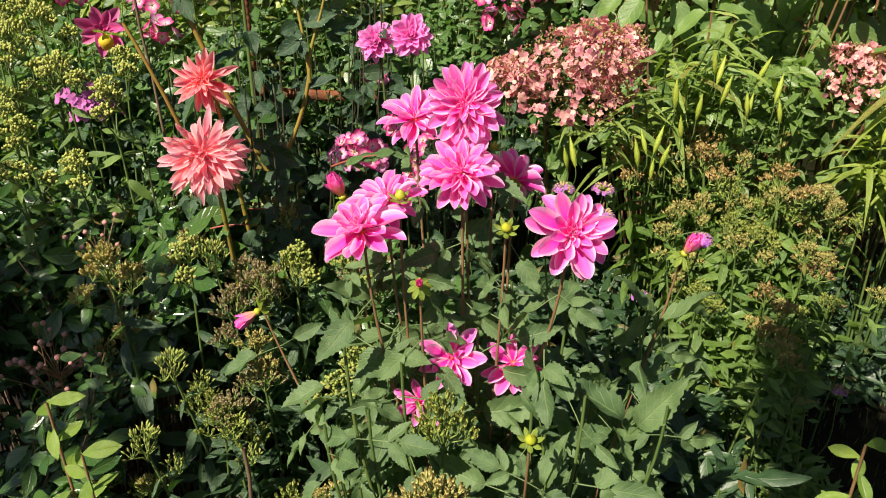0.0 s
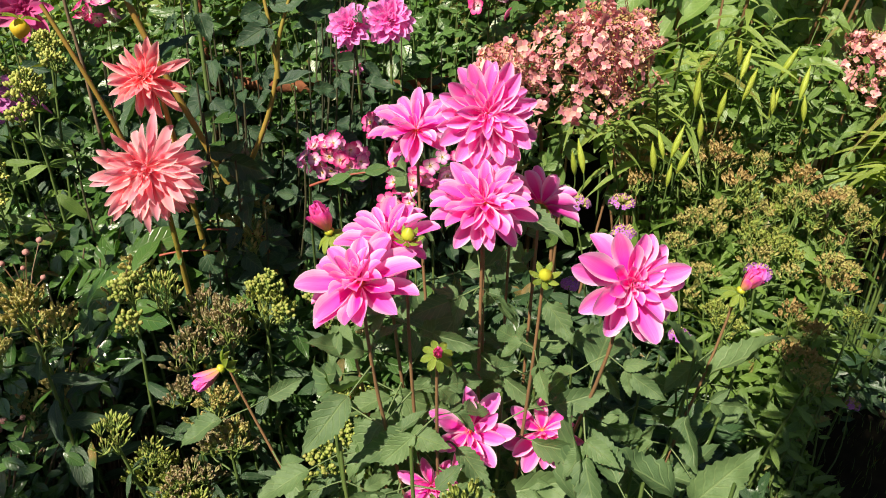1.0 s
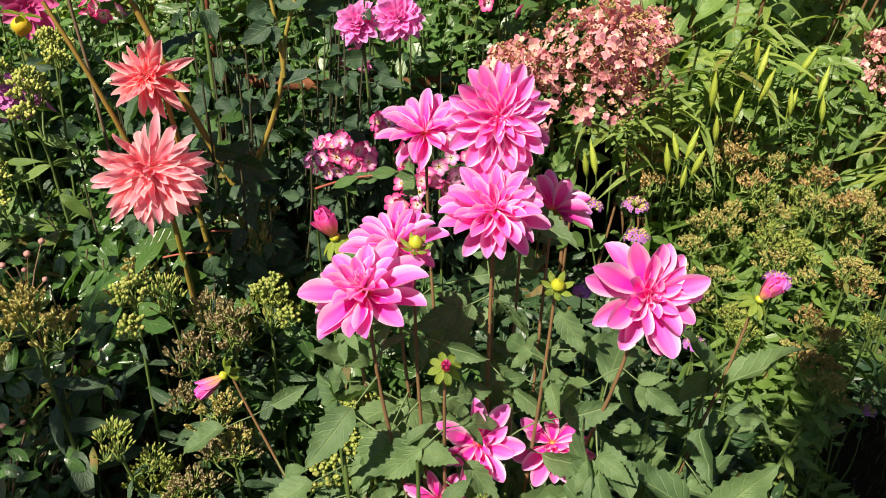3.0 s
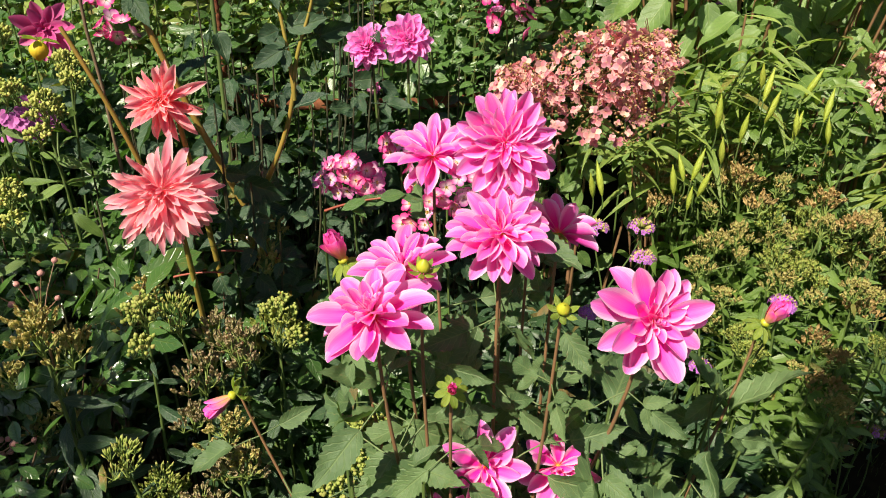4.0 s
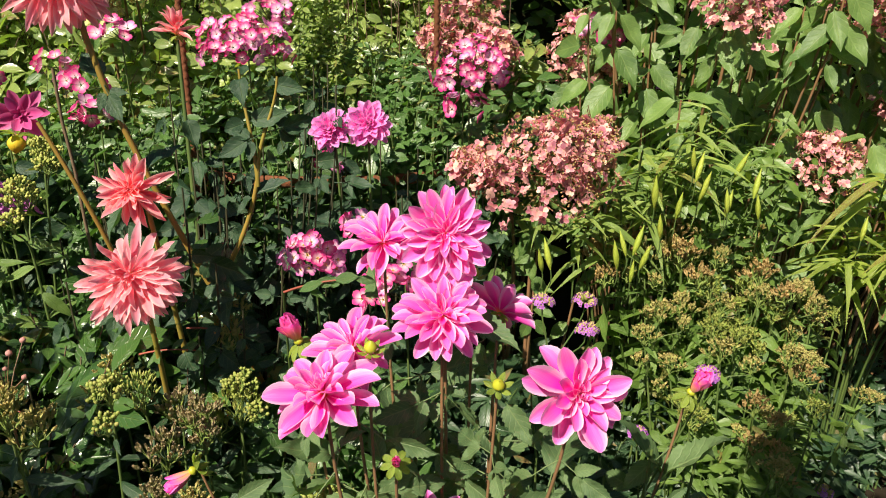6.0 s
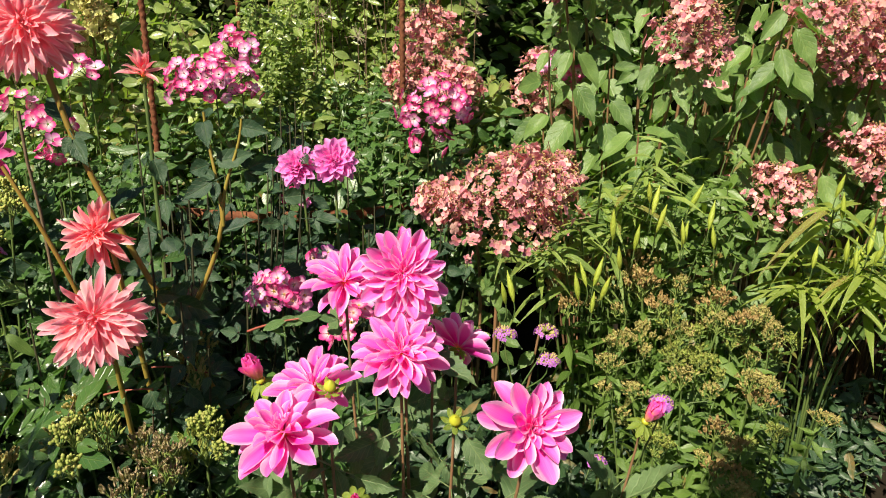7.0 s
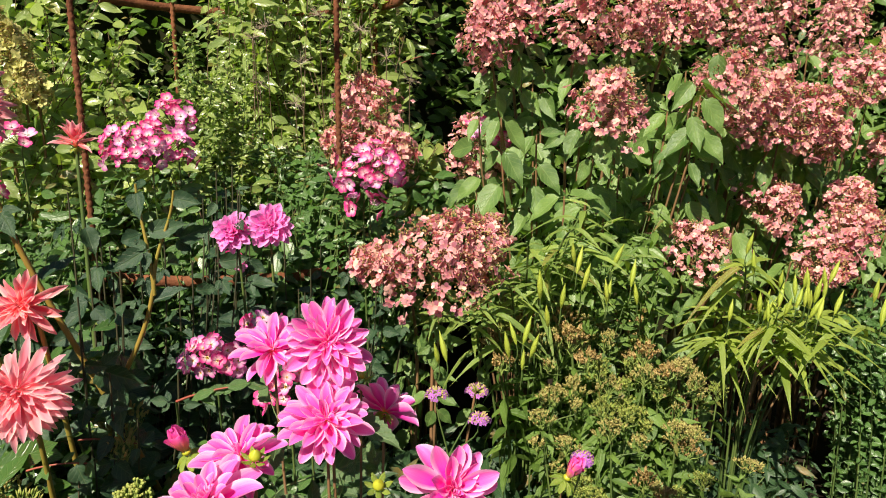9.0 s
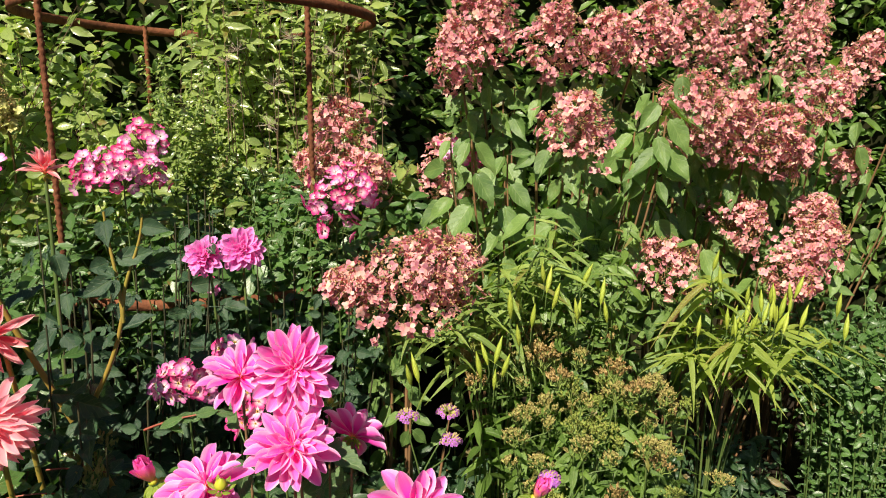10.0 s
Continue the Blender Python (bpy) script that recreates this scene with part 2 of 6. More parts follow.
M_SEED_TAN = calyx_material("dry_seed_bead", (0.32, 0.24, 0.09), (0.56, 0.40, 0.18), (0.40, 0.24, 0.10))
M_SEED_PINK = calyx_material("purplish_seed_calyx", (0.24, 0.28, 0.09), (0.46, 0.32, 0.22), (0.44, 0.22, 0.24))
M_STEM = plain_material("green_stem", (0.055, 0.10, 0.025), (0.12, 0.17, 0.045), 40.0, 0.5, 0.4, 0.3)
M_PALE_STEM = plain_material("pale_green_stem", (0.14, 0.21, 0.045), (0.26, 0.33, 0.085), 40.0, 0.5, 0.4, 0.3)
M_RED_STEM = plain_material("reddish_stem", (0.16, 0.10, 0.05), (0.26, 0.14, 0.07), 40.0, 0.45, 0.4, 0.3)
M_AMBER_STEM = plain_material("amber_stem", (0.22, 0.20, 0.03), (0.32, 0.17, 0.045), 25.0, 0.45, 0.4, 0.3)
M_DARK_STEM = plain_material("dark_stem", (0.030, 0.034, 0.018), (0.065, 0.060, 0.030), 40.0, 0.55, 0.3, 0.3)
M_TWIG = plain_material("brown_twig", (0.09, 0.06, 0.035), (0.20, 0.14, 0.09), 50.0, 0.8, 0.2, 0.8)
M_RUST = plain_material("rusty_steel", (0.10, 0.035, 0.018), (0.28, 0.11, 0.05), 120.0, 0.85, 0.2, 0.9)
# Core sheet of the hedges: the shade behind their leaves put into its colour.
M_SHADE_CORE = plain_material("hedge_shade_core", (0.012, 0.016, 0.006), (0.035, 0.032, 0.016), 30.0, 0.95, 0.05, 1.0)
M_SOIL = plain_material("garden_soil", (0.010, 0.008, 0.006), (0.040, 0.030, 0.020), 18.0, 0.95, 0.1, 1.0)

# ---------------------------------------------------------------- mesh helpers


def unit(v):
    v = np.asarray(v, float)
    return v / max(1e-9, np.linalg.norm(v))


def aim(p, d, up, s=1.0):
    """A 4 x 4 that lays a piece along d (its y) with its upper side (its z) towards up."""
    y = unit(d)
    x = np.cross(y, up)
    if np.linalg.norm(x) < 1e-4:
        x = np.cross(y, (0.3, 0.8, 0.5))
    x = unit(x)
    z = np.cross(x, y)
    m = np.eye(4)
    m[:3, 0], m[:3, 1], m[:3, 2], m[:3, 3] = x * s, y * s, z * s, p
    return m


def spin(m, a):
    """Turns a piece about its own length by a radians."""
    c, s = math.cos(a), math.sin(a)
    r = np.eye(4)
    r[0, 0], r[0, 2], r[2, 0], r[2, 2] = c, s, -s, c
    return m @ r


class Shape:
    """Points, triangles and UVs of one small piece."""

    def __init__(self, v, t, uv):
        self.v, self.t, self.uv = np.asarray(v, float), np.asarray(t, int), np.asarray(uv, float)


def fuse(*pieces):
    """Several (Shape, 4 x 4) as one Shape."""
    v, t, uv, n = [], [], [], 0
    for sh, m in pieces:
        v.append(sh.v @ m[:3, :3].T + m[:3, 3])
        t.append(sh.t + n)
        uv.append(sh.uv)
        n += len(sh.v)
    return Shape(np.concatenate(v), np.concatenate(t), np.concatenate(uv))


class Heap:
    """Gathers many small pieces for one mesh."""

    def __init__(self):
        self.kinds, self.loose = {}, []

    def add(self, sh, m):
        self.kinds.setdefault(id(sh), (sh, []))[1].append(m)

    def add_shape(self, sh):
        self.loose.append(sh)

    def shape(self):
        v, t, uv, n = [], [], [], 0
        for sh, ms in self.kinds.values():
            a = np.array(ms)
            k = len(sh.v)
            p = np.einsum("nij,kj->nki", a[:, :3, :3], sh.v) + a[:, None, :3, 3]
            v.append(p.reshape(-1, 3))
            t.append((sh.t[None] + (np.arange(len(ms)) * k)[:, None, None]).reshape(-1, 3) + n)
            uv.append(np.tile(sh.uv, (len(ms), 1)))
            n += k * len(ms)
        for sh in self.loose:
            v.append(sh.v)
            t.append(sh.t + n)
            uv.append(sh.uv)
            n += len(sh.v)
        return Shape(np.concatenate(v), np.concatenate(t), np.concatenate(uv))


def mesh_from(name, sh, mat):
    me = bpy.data.meshes.new(name)
    k = len(sh.t)
    me.vertices.add(len(sh.v))
    me.vertices.foreach_set("co", sh.v.astype(np.float32).ravel())
    me.loops.add(3 * k)
    me.loops.foreach_set("vertex_index", sh.t.astype(np.int32).ravel())
    me.polygons.add(k)
    me.polygons.foreach_set("loop_start", np.arange(0, 3 * k, 3, dtype=np.int32))
    me.polygons.foreach_set("use_smooth", np.ones(k, dtype=bool))
    layer = me.uv_layers.new(name="UVMap")
    layer.data.foreach_set("uv", sh.uv[sh.t.ravel()].astype(np.float32).ravel())
    me.materials.append(mat)
    me.update(calc_edges=True)
    return me


def thing(name, place, label, category, group="", kind=""):
    ob = new(name)
    ob.empty_display_size = 0.05
    ob.location = place
    return tagged(ob, label, category, group, kind)


def part(name, data, parent, m=None, label="", kind=""):
    """A part of a thing: a mesh, or a Shape with its material, under parent; m is in the parent's own axes."""
    if isinstance(data, tuple):
        data = mesh_from(name, *data)
    ob = new(name, data)
    ob.parent = parent
    if m is not None:
        ob.matrix_basis = Matrix(m.tolist()) if isinstance(m, np.ndarray) else m
    return tagged(ob, label, kind=kind)


def blade(length, width, rows=7, fold=0.25, droop=0.25, wide_at=0.4, point=1.0, teeth=0.0, stalk=0.0, wave=0.0, cup=0.0, cross=3, twist=0.0, ease=1.0):
    """A leaf or petal along +y with its upper side up: fold lifts its edges, droop bends its tip down."""
    v, uv, t = [], [], []
    for i in range(rows + 1):
        a = 1 - (1 - i / rows) ** ease
        b = max(0.0, (a - stalk) / (1 - stalk))
        if b <= 0:
            w = 0.035 if stalk else 0.12
        else:
            k = math.log(0.5) / math.log(wide_at)
            w = max(0.0, math.sin(math.pi * b ** k)) ** (0.62 if b < wide_at else point)
            w = max(w, 0.03 if b < 0.98 else 0.0)
            if not stalk:
                w = max(w, 0.22 * (1 - b) ** 2)
            if teeth and 0 < i < rows:
                w *= 1 + (teeth if i % 2 else -teeth)
        w *= width / 2
        y = length * a * (1 - 0.12 * abs(droop) * a)
        z = -droop * length * a * a + wave * length * 0.06 * math.sin(a * 9)
        for j in range(cross):
            s = 2 * j / (cross - 1) - 1
            lift = fold * abs(s) * w + cup * s * s * w
            ya = y + (0.02 * length * abs(s) if teeth and i % 2 else 0)
            sx = s * w
            tw = twist * a
            v.append((sx * math.cos(tw), ya, z + lift + sx * math.sin(tw) + wave * 0.10 * w * math.sin(a * 17 + 2 * s)))
            uv.append((0.5 + 0.5 * s, a))
    for i in range(rows):
        for j in range(cross - 1):
            p = i * cross + j
            t += [(p, p + 1, p + cross + 1), (p, p + cross + 1, p + cross)]
    return Shape(v, t, uv)


def ovoid(length, width, sides=8, rings=6, full=1.0, tip=0.0):
    """A bud or pod along +y; tip draws its end to a point."""
    v, uv, t = [], [], []
    for i in range(rings + 1):
        a = i / rings
        w = math.sin(math.pi * min(1, max(0, a))) ** full * (1 - tip * a) * width / 2
        w = max(w, width * 0.04)
        for j in range(sides):
            b = 2 * math.pi * j / sides
            v.append((w * math.cos(b), length * a, w * math.sin(b)))
            uv.append((j / sides, a))
    for i in range(rings):
        for j in range(sides):
            p, q = i * sides + j, i * sides + (j + 1) % sides
            t += [(p, p + sides, q + sides), (p, q + sides, q)]
    return Shape(v, t, uv)


def curve_points(p0, p1, p2, p3, n):
    a = np.linspace(0, 1, n)[:, None]
    p0, p1, p2, p3 = (np.asarray(p, float) for p in (p0, p1, p2, p3))
    return (1 - a) ** 3 * p0 + 3 * (1 - a) ** 2 * a * p1 + 3 * (1 - a) * a * a * p2 + a ** 3 * p3


def tube(pts, r0, r1, sides=6):
    """A tapering stem along points."""
    pts = np.asarray(pts, float)
    n = len(pts)
    tan = np.gradient(pts, axis=0)
    tan /= np.linalg.norm(tan, axis=1)[:, None]
    ref = np.array((0.31, 0.9, 0.11))
    x = np.cross(tan, ref)
    x /= np.linalg.norm(x, axis=1)[:, None]
    z = np.cross(x, tan)
    ang = np.arange(sides) * 2 * math.pi / sides
    r = np.linspace(r0, r1, n)[:, None, None]
    v = pts[:, None] + r * (np.cos(ang)[None, :, None] * x[:, None] + np.sin(ang)[None, :, None] * z[:, None])
    i, j = np.meshgrid(np.arange(n - 1), np.arange(sides), indexing="ij")
    p, q = (i * sides + j).ravel(), (i * sides + (j + 1) % sides).ravel()
    t = np.concatenate([np.stack([p, q, q + sides], 1), np.stack([p, q + sides, p + sides], 1)])
    uv = np.stack([np.tile(ang / 6.3, n), np.repeat(np.linspace(0, 1, n), sides)], 1)
    return Shape(v.reshape(-1, 3), t, uv)


def rng(seed):
    return random.Random(seed)


# leaf shapes
DAHLIA_LEAFLETS = [blade(1.0, 0.47, rows=19, fold=f, droop=d, wide_at=0.40, point=1.05, teeth=0.08, wave=w, cross=5, cup=0.2) for f, d, w in ((0.22, 0.18, 0.5), (0.30, 0.30, 0.7), (0.15, 0.10, 0.4), (0.32, 0.42, 0.8))]


def dahlia_leaf(k, side_pairs):
    """A dahlia's leaf: one end leaflet and smaller pairs on a common stalk."""
    L = DAHLIA_LEAFLETS
    st = tube([(0, 0, 0), (0, 0.2, 0.012), (0, 0.46, 0.0)], 0.012, 0.007, 4)
    st.uv[:, 0] = 0.5
    got = [(st, np.eye(4)), (L[k % 4], aim((0, 0.42, 0), (0.04, 1, 0.02), (0, 0, 1), 0.58 if side_pairs else 0.75))]
    for i in range(side_pairs):
        y = 0.30 - 0.15 * i
        for s in (-1, 1):
            got.append((L[(k + i + (s > 0)) % 4], aim((0, y + 0.03 * s, 0.006), (s * 0.9, 0.75, -0.12 * s), (0.25 * s, 0, 1), 0.40 - 0.08 * i)))
    return fuse(*got)


SMOOTH_LEAFLETS = [blade(1.0, w, rows=13, fold=f, droop=d, wide_at=0.37, point=1.25, teeth=0.045, wave=0.6, cross=5, cup=0.2, stalk=0.1) for w, f, d in ((0.50, 0.28, 0.2), (0.54, 0.36, 0.35), (0.45, 0.22, 0.1))]
DARK_LEAVES = [fuse((s, aim((0, 0, 0), (0, 1, 0.02), (0, 0, 1), 0.85))) for s in SMOOTH_LEAFLETS] + [fuse((SMOOTH_LEAFLETS[0], aim((0, 0.28, 0), (0, 1, 0), (0, 0, 1), 0.72)), (SMOOTH_LEAFLETS[1], aim((0, 0.26, 0), (0.9, 0.6, 0), (0, 0, 1), 0.45)), (SMOOTH_LEAFLETS[2], aim((0, 0.26, 0), (-0.9, 0.6, 0), (0, 0, 1), 0.45)), (tube([(0, 0, 0), (0, 0.15, 0.005), (0, 0.3, 0)], 0.013, 0.009, 4), np.eye(4)))]
DAHLIA_LEAVES = [dahlia_leaf(0, 1), dahlia_leaf(1, 1), dahlia_leaf(2, 1), dahlia_leaf(3, 0), dahlia_leaf(0, 0)]
LOW_LANCE = [blade(1.0, w, rows=4, fold=f, droop=d, wide_at=0.38, point=1.1, stalk=0.05, wave=0.4) for w, f, d in ((0.30, 0.3, 0.25), (0.36, 0.25, 0.5), (0.28, 0.35, 0.1))]
LANCE_LEAVES = [blade(1.0, w, rows=8, fold=f, droop=d, wide_at=0.38, point=1.1, stalk=0.05, wave=0.4) for w, f, d in ((0.26, 0.3, 0.25), (0.30, 0.25, 0.45), (0.24, 0.35, 0.1))]
OVAL_LEAVES = [blade(1.0, w, rows=5, fold=f, droop=d, wide_at=0.48, point=0.8, stalk=0.10, wave=0.2) for w, f, d in ((0.42, 0.3, 0.15), (0.48, 0.2, 0.3), (0.38, 0.4, 0.05))]
SMALL_LEAVES = [blade(1.0, w, rows=4, fold=f, droop=d, wide_at=0.45, point=0.9, stalk=0.08) for w, f, d in ((0.50, 0.35, 0.2), (0.40, 0.25, 0.4))]
TINY_LEAVES = [blade(1.0, w, rows=3, fold=0.3, droop=d, wide_at=0.45, point=0.8) for w, d in ((0.5, 0.2), (0.42, 0.4))]
HYDRANGEA_LEAVES = [blade(1.0, w, rows=10, fold=f, droop=d, wide_at=0.40, point=1.25, stalk=0.13, wave=0.5, cross=5, cup=0.12, teeth=0.02) for w, f, d in ((0.44, 0.3, 0.25), (0.48, 0.2, 0.45), (0.40, 0.4, 0.12))]
STRAP_LEAVES = [blade(1.0, w, rows=10, fold=0.35, droop=d, wide_at=0.36, point=1.2, stalk=0.03, wave=0.3, twist=tw) for w, d, tw in ((0.14, 0.6, 0.3), (0.155, 0.85, -0.3), (0.13, 0.4, 0.5), (0.15, 1.1, 0.2))]
WIDE_STRAPS = [blade(1.0, w, rows=12, fold=0.35, droop=d, wide_at=0.36, point=1.2, stalk=0.03, wave=0.35, twist=tw) for w, d, tw in ((0.155, 0.95, 0.3), (0.165, 1.3, -0.3), (0.145, 0.65, 0.5), (0.16, 1.6, 0.2))]
GRASS_BLADES = [blade(1.0, 0.05, rows=4, fold=0.3, droop=d, wide_at=0.3, point=1.0) for d in (0.3, 0.7, 1.0)]


def leaf_frame(r, p, radial, rise, spread=0.5, flat=0.8):
    """The pose of a leaf at p that points outward and turns its face to the light, as leaves do."""
    n = unit((-0.34 + spread * r.uniform(-1, 1) + 0.25 * radial[0], -0.58 + spread * r.uniform(-1, 1) + 0.25 * radial[1], 0.62 + 0.5 * spread * r.uniform(-1, 1)))
    d = unit((radial[0], radial[1], rise - 0.25))
    d = unit(d - flat * np.dot(d, n) * n)
    return p, d, n

# ---------------------------------------------------------------- ground and far planting


def ground_height(x, y):
    return 0.02 * noise.noise(Vector((x * 2.1, y * 2.1, 0.3))) + 0.008 * noise.noise(Vector((x * 9, y * 9, 1.7)))


def make_ground():
    near = np.linspace(-3, 3, 97)
    far = np.array([4, 6, 10, 20, 50, 150, 500, 2000.0])
    axis = np.concatenate([-far[::-1], near, far])
    n = len(axis)
    v = [(x, y + 1.0, ground_height(x, y + 1) if abs(x) <= 3 and abs(y) <= 3 else -0.01) for y in axis for x in axis]
    t = []
    for i in range(n - 1):
        for j in range(n - 1):
            p = i * n + j
            t += [(p, p + 1, p + n + 1), (p, p + n + 1, p + n)]
    ob = new("ground", mesh_from("ground", Shape(v, t, np.array(v)[:, :2]), M_SOIL))
    tagged(ob, "dark brown garden soil under the flower bed", "ground", kind="structure")


make_ground()


def make_grass():
    r, h = rng(5), Heap()
    for _ in range(4500):
        x, y = r.uniform(0.55, 2.3), r.uniform(-0.3, 1.75)
        if x < 0.62 + 0.25 * noise.noise(Vector((y * 3, 0, 0))) + 0.10 * abs(y - 0.6):
            continue
        a = r.uniform(0, 6.28)
        h.add(r.choice(GRASS_BLADES), aim((x, y, -0.01), (0.7 * math.cos(a), 0.7 * math.sin(a), 1), (math.cos(a), math.sin(a), 0.2), r.uniform(0.03, 0.065)))
    tagged(new("grass", mesh_from("grass", h.shape(), M_GRASS)), "short green lawn grass growing in soil", "grass", kind="stuff")


make_grass()


def shrub(name, label, category, seed, xr, yr, top, n, shapes, mat, leaf, per, span=0.4, stem_mat=None, group="", single=False, rise=(0.0, 0.8), base_pull=0.55, stem=0.003, leaf_name="foliage", sag=0.0, lean=0.12):
    """A bush of many shoots from the ground, with leaves round the upper part of each; top(x, y) is its height."""
    r = rng(seed)
    cx, cy = (xr[0] + xr[1]) / 2, (yr[0] + yr[1]) / 2
    ob = thing(name, (cx, cy, 0), label, category, group)
    stems, leaves = Heap(), Heap()
    meshes = [mesh_from(leaf_name, s, mat) for s in shapes] if single else None
    for i in range(n):
        x, y = r.uniform(*xr), r.uniform(*yr)
        z = top(x, y) * r.uniform(0.84, 1.06)
        bx, by = (x - cx) * base_pull + r.uniform(-lean, lean), (y - cy) * base_pull + r.uniform(-lean, lean) * 0.6
        vigour = r.uniform(0.55, 1.4)
        tx, ty = x - cx, y - cy
        pts = curve_points((bx, by, -0.02), (bx, by, z * 0.5), (tx * 0.6 + bx * 0.4, ty * 0.6 + by * 0.4, z * 0.85), (tx, ty, z), 12)
        stems.add_shape(tube(pts, stem, stem * 0.4, 5))
        turn = r.uniform(0, 6.28)
        for k in range(per):
            a = 1 - span * (k + 0.3) / per
            f = a * 11
            q = pts[int(f)] + (pts[min(11, int(f) + 1)] - pts[int(f)]) * (f - int(f))
            turn += 2.4
            s = leaf * vigour * r.uniform(0.62, 1.12)
            p, d, up = leaf_frame(r, q + np.array([r.uniform(-1, 1), r.uniform(-1, 1), r.uniform(-1, 1)]) * leaf * 0.5, (math.cos(turn), math.sin(turn)), r.uniform(*rise) - sag * (1 - a))
            m = spin(aim(p, d, up, s), r.uniform(-0.5, 0.5))
            if single:
                part(leaf_name, r.choice(meshes), ob, m)
            else:
                leaves.add(r.choice(shapes), m)
    part("stemwork", (stems.shape(), stem_mat or M_STEM), ob, kind="stuff")
    if not single:
        part(leaf_name, (leaves.shape(), mat), ob, kind="stuff")
    return ob


def make_hedge(label, p0, p1, depth, height, n, seed):
    """A clipped wall of foliage from p0 to p1: leaves all over a core sheet, near-black for the shade inside."""
    r = rng(seed)
    a, b = np.array(p0, float), np.array(p1, float)
    length = np.linalg.norm(b - a)
    t = (b - a) / length
    nrm = np.array((t[1], -t[0]))
    ob = thing("hedge", ((a[0] + b[0]) / 2, (a[1] + b[1]) / 2, 0), label, "hedge")
    loc = np.array(((a[0] + b[0]) / 2, (a[1] + b[1]) / 2))

    def face(u, w, deep=0.0):
        """A point of the hedge: u along it, w from the front foot (0) up, over the top and down the back (1)."""
        bulge = 0.16 * noise.noise(Vector((u * 1.6, w * 5.0, seed))) + 0.07 * noise.noise(Vector((u * 5.0, w * 15.0, seed)))
        top = height * (1 + 0.06 * noise.noise(Vector((u * 1.1, 0, seed))))
        if w < 0.45:
            off, z, out = depth / 2, top * w / 0.45, (1, 0.25)
        elif w < 0.55:
            off, z, out = depth / 2 - depth * (w - 0.45) / 0.1, top, (0, 1)
        else:
            off, z, out = -depth / 2, top * (1 - w) / 0.45, (-1, 0.25)
        off, z = off + out[0] * (bulge - deep), z + out[1] * (bulge - deep)
        p = a + t * u + nrm * off - loc
        return np.array((p[0], p[1], max(z, -0.02))), np.array((nrm[0] * out[0], nrm[1] * out[0], out[1]))

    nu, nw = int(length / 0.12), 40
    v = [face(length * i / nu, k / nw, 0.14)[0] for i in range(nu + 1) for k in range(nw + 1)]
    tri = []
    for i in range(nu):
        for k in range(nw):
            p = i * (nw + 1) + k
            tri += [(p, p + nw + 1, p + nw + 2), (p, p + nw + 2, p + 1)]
    part("core", (Shape(v, tri, np.array(v)[:, :2]), M_SHADE_CORE), ob)
    h = Heap()
    for _ in range(n):
        p, out = face(r.uniform(0, length), r.uniform(0.12, 0.60), r.uniform(-0.04, 0.16))
        d = unit(out * 0.6 + np.array([r.uniform(-1, 1), r.uniform(-1, 1), r.uniform(-0.5, 0.9)]))
        h.add(r.choice(TINY_LEAVES), spin(aim(p, d, unit(out + np.array((0, 0, 0.8))), 0.075 * r.uniform(0.7, 1.2)), r.uniform(-0.6, 0.6)))
    part("foliage", (h.shape(), M_HEDGE), ob, kind="stuff")


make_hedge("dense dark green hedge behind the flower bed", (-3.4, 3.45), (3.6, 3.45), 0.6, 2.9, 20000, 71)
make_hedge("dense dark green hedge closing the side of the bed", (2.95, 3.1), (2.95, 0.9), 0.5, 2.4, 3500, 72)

# ---------------------------------------------------------------- back of the bed: climbers, roses, obelisk


def bump2(x, y, k):
    return noise.noise(Vector((x * 3.1, y * 3.1, k)))


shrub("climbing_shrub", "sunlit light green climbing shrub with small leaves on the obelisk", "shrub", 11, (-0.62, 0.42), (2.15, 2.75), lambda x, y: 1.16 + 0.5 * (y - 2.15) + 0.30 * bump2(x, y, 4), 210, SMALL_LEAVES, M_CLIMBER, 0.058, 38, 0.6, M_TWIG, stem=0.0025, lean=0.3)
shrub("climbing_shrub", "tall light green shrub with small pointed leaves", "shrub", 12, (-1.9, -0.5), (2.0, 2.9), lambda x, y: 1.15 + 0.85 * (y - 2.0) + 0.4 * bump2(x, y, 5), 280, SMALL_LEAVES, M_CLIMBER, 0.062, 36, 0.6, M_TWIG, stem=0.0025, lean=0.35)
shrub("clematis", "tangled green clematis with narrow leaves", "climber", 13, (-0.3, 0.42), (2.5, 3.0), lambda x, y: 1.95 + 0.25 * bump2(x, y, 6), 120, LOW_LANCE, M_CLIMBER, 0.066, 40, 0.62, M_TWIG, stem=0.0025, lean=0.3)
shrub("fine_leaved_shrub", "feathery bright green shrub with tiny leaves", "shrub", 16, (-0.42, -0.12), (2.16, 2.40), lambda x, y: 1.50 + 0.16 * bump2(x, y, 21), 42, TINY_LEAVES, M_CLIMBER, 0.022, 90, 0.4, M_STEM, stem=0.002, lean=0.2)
ROSE_TOP = lambda x, y: 0.92 + 0.35 * (y - 1.75) + 0.12 * bump2(x, y, 7)
shrub("rose_bush", "rose bush with small dark green leaves", "rose", 14, (-1.35, -0.48), (1.6, 2.15), lambda x, y: ROSE_TOP(x, y) + 0.10, 190, OVAL_LEAVES, M_ROSE_LEAF, 0.048, 34, 0.55, M_STEM)
shrub("rose_bush", "rose bush with small green leaves inside the obelisk", "rose", 15, (-0.52, 0.4), (1.85, 2.4), lambda x, y: ROSE_TOP(x, y) + 0.13, 200, OVAL_LEAVES, M_ROSE_LEAF, 0.048, 36, 0.55, M_STEM)


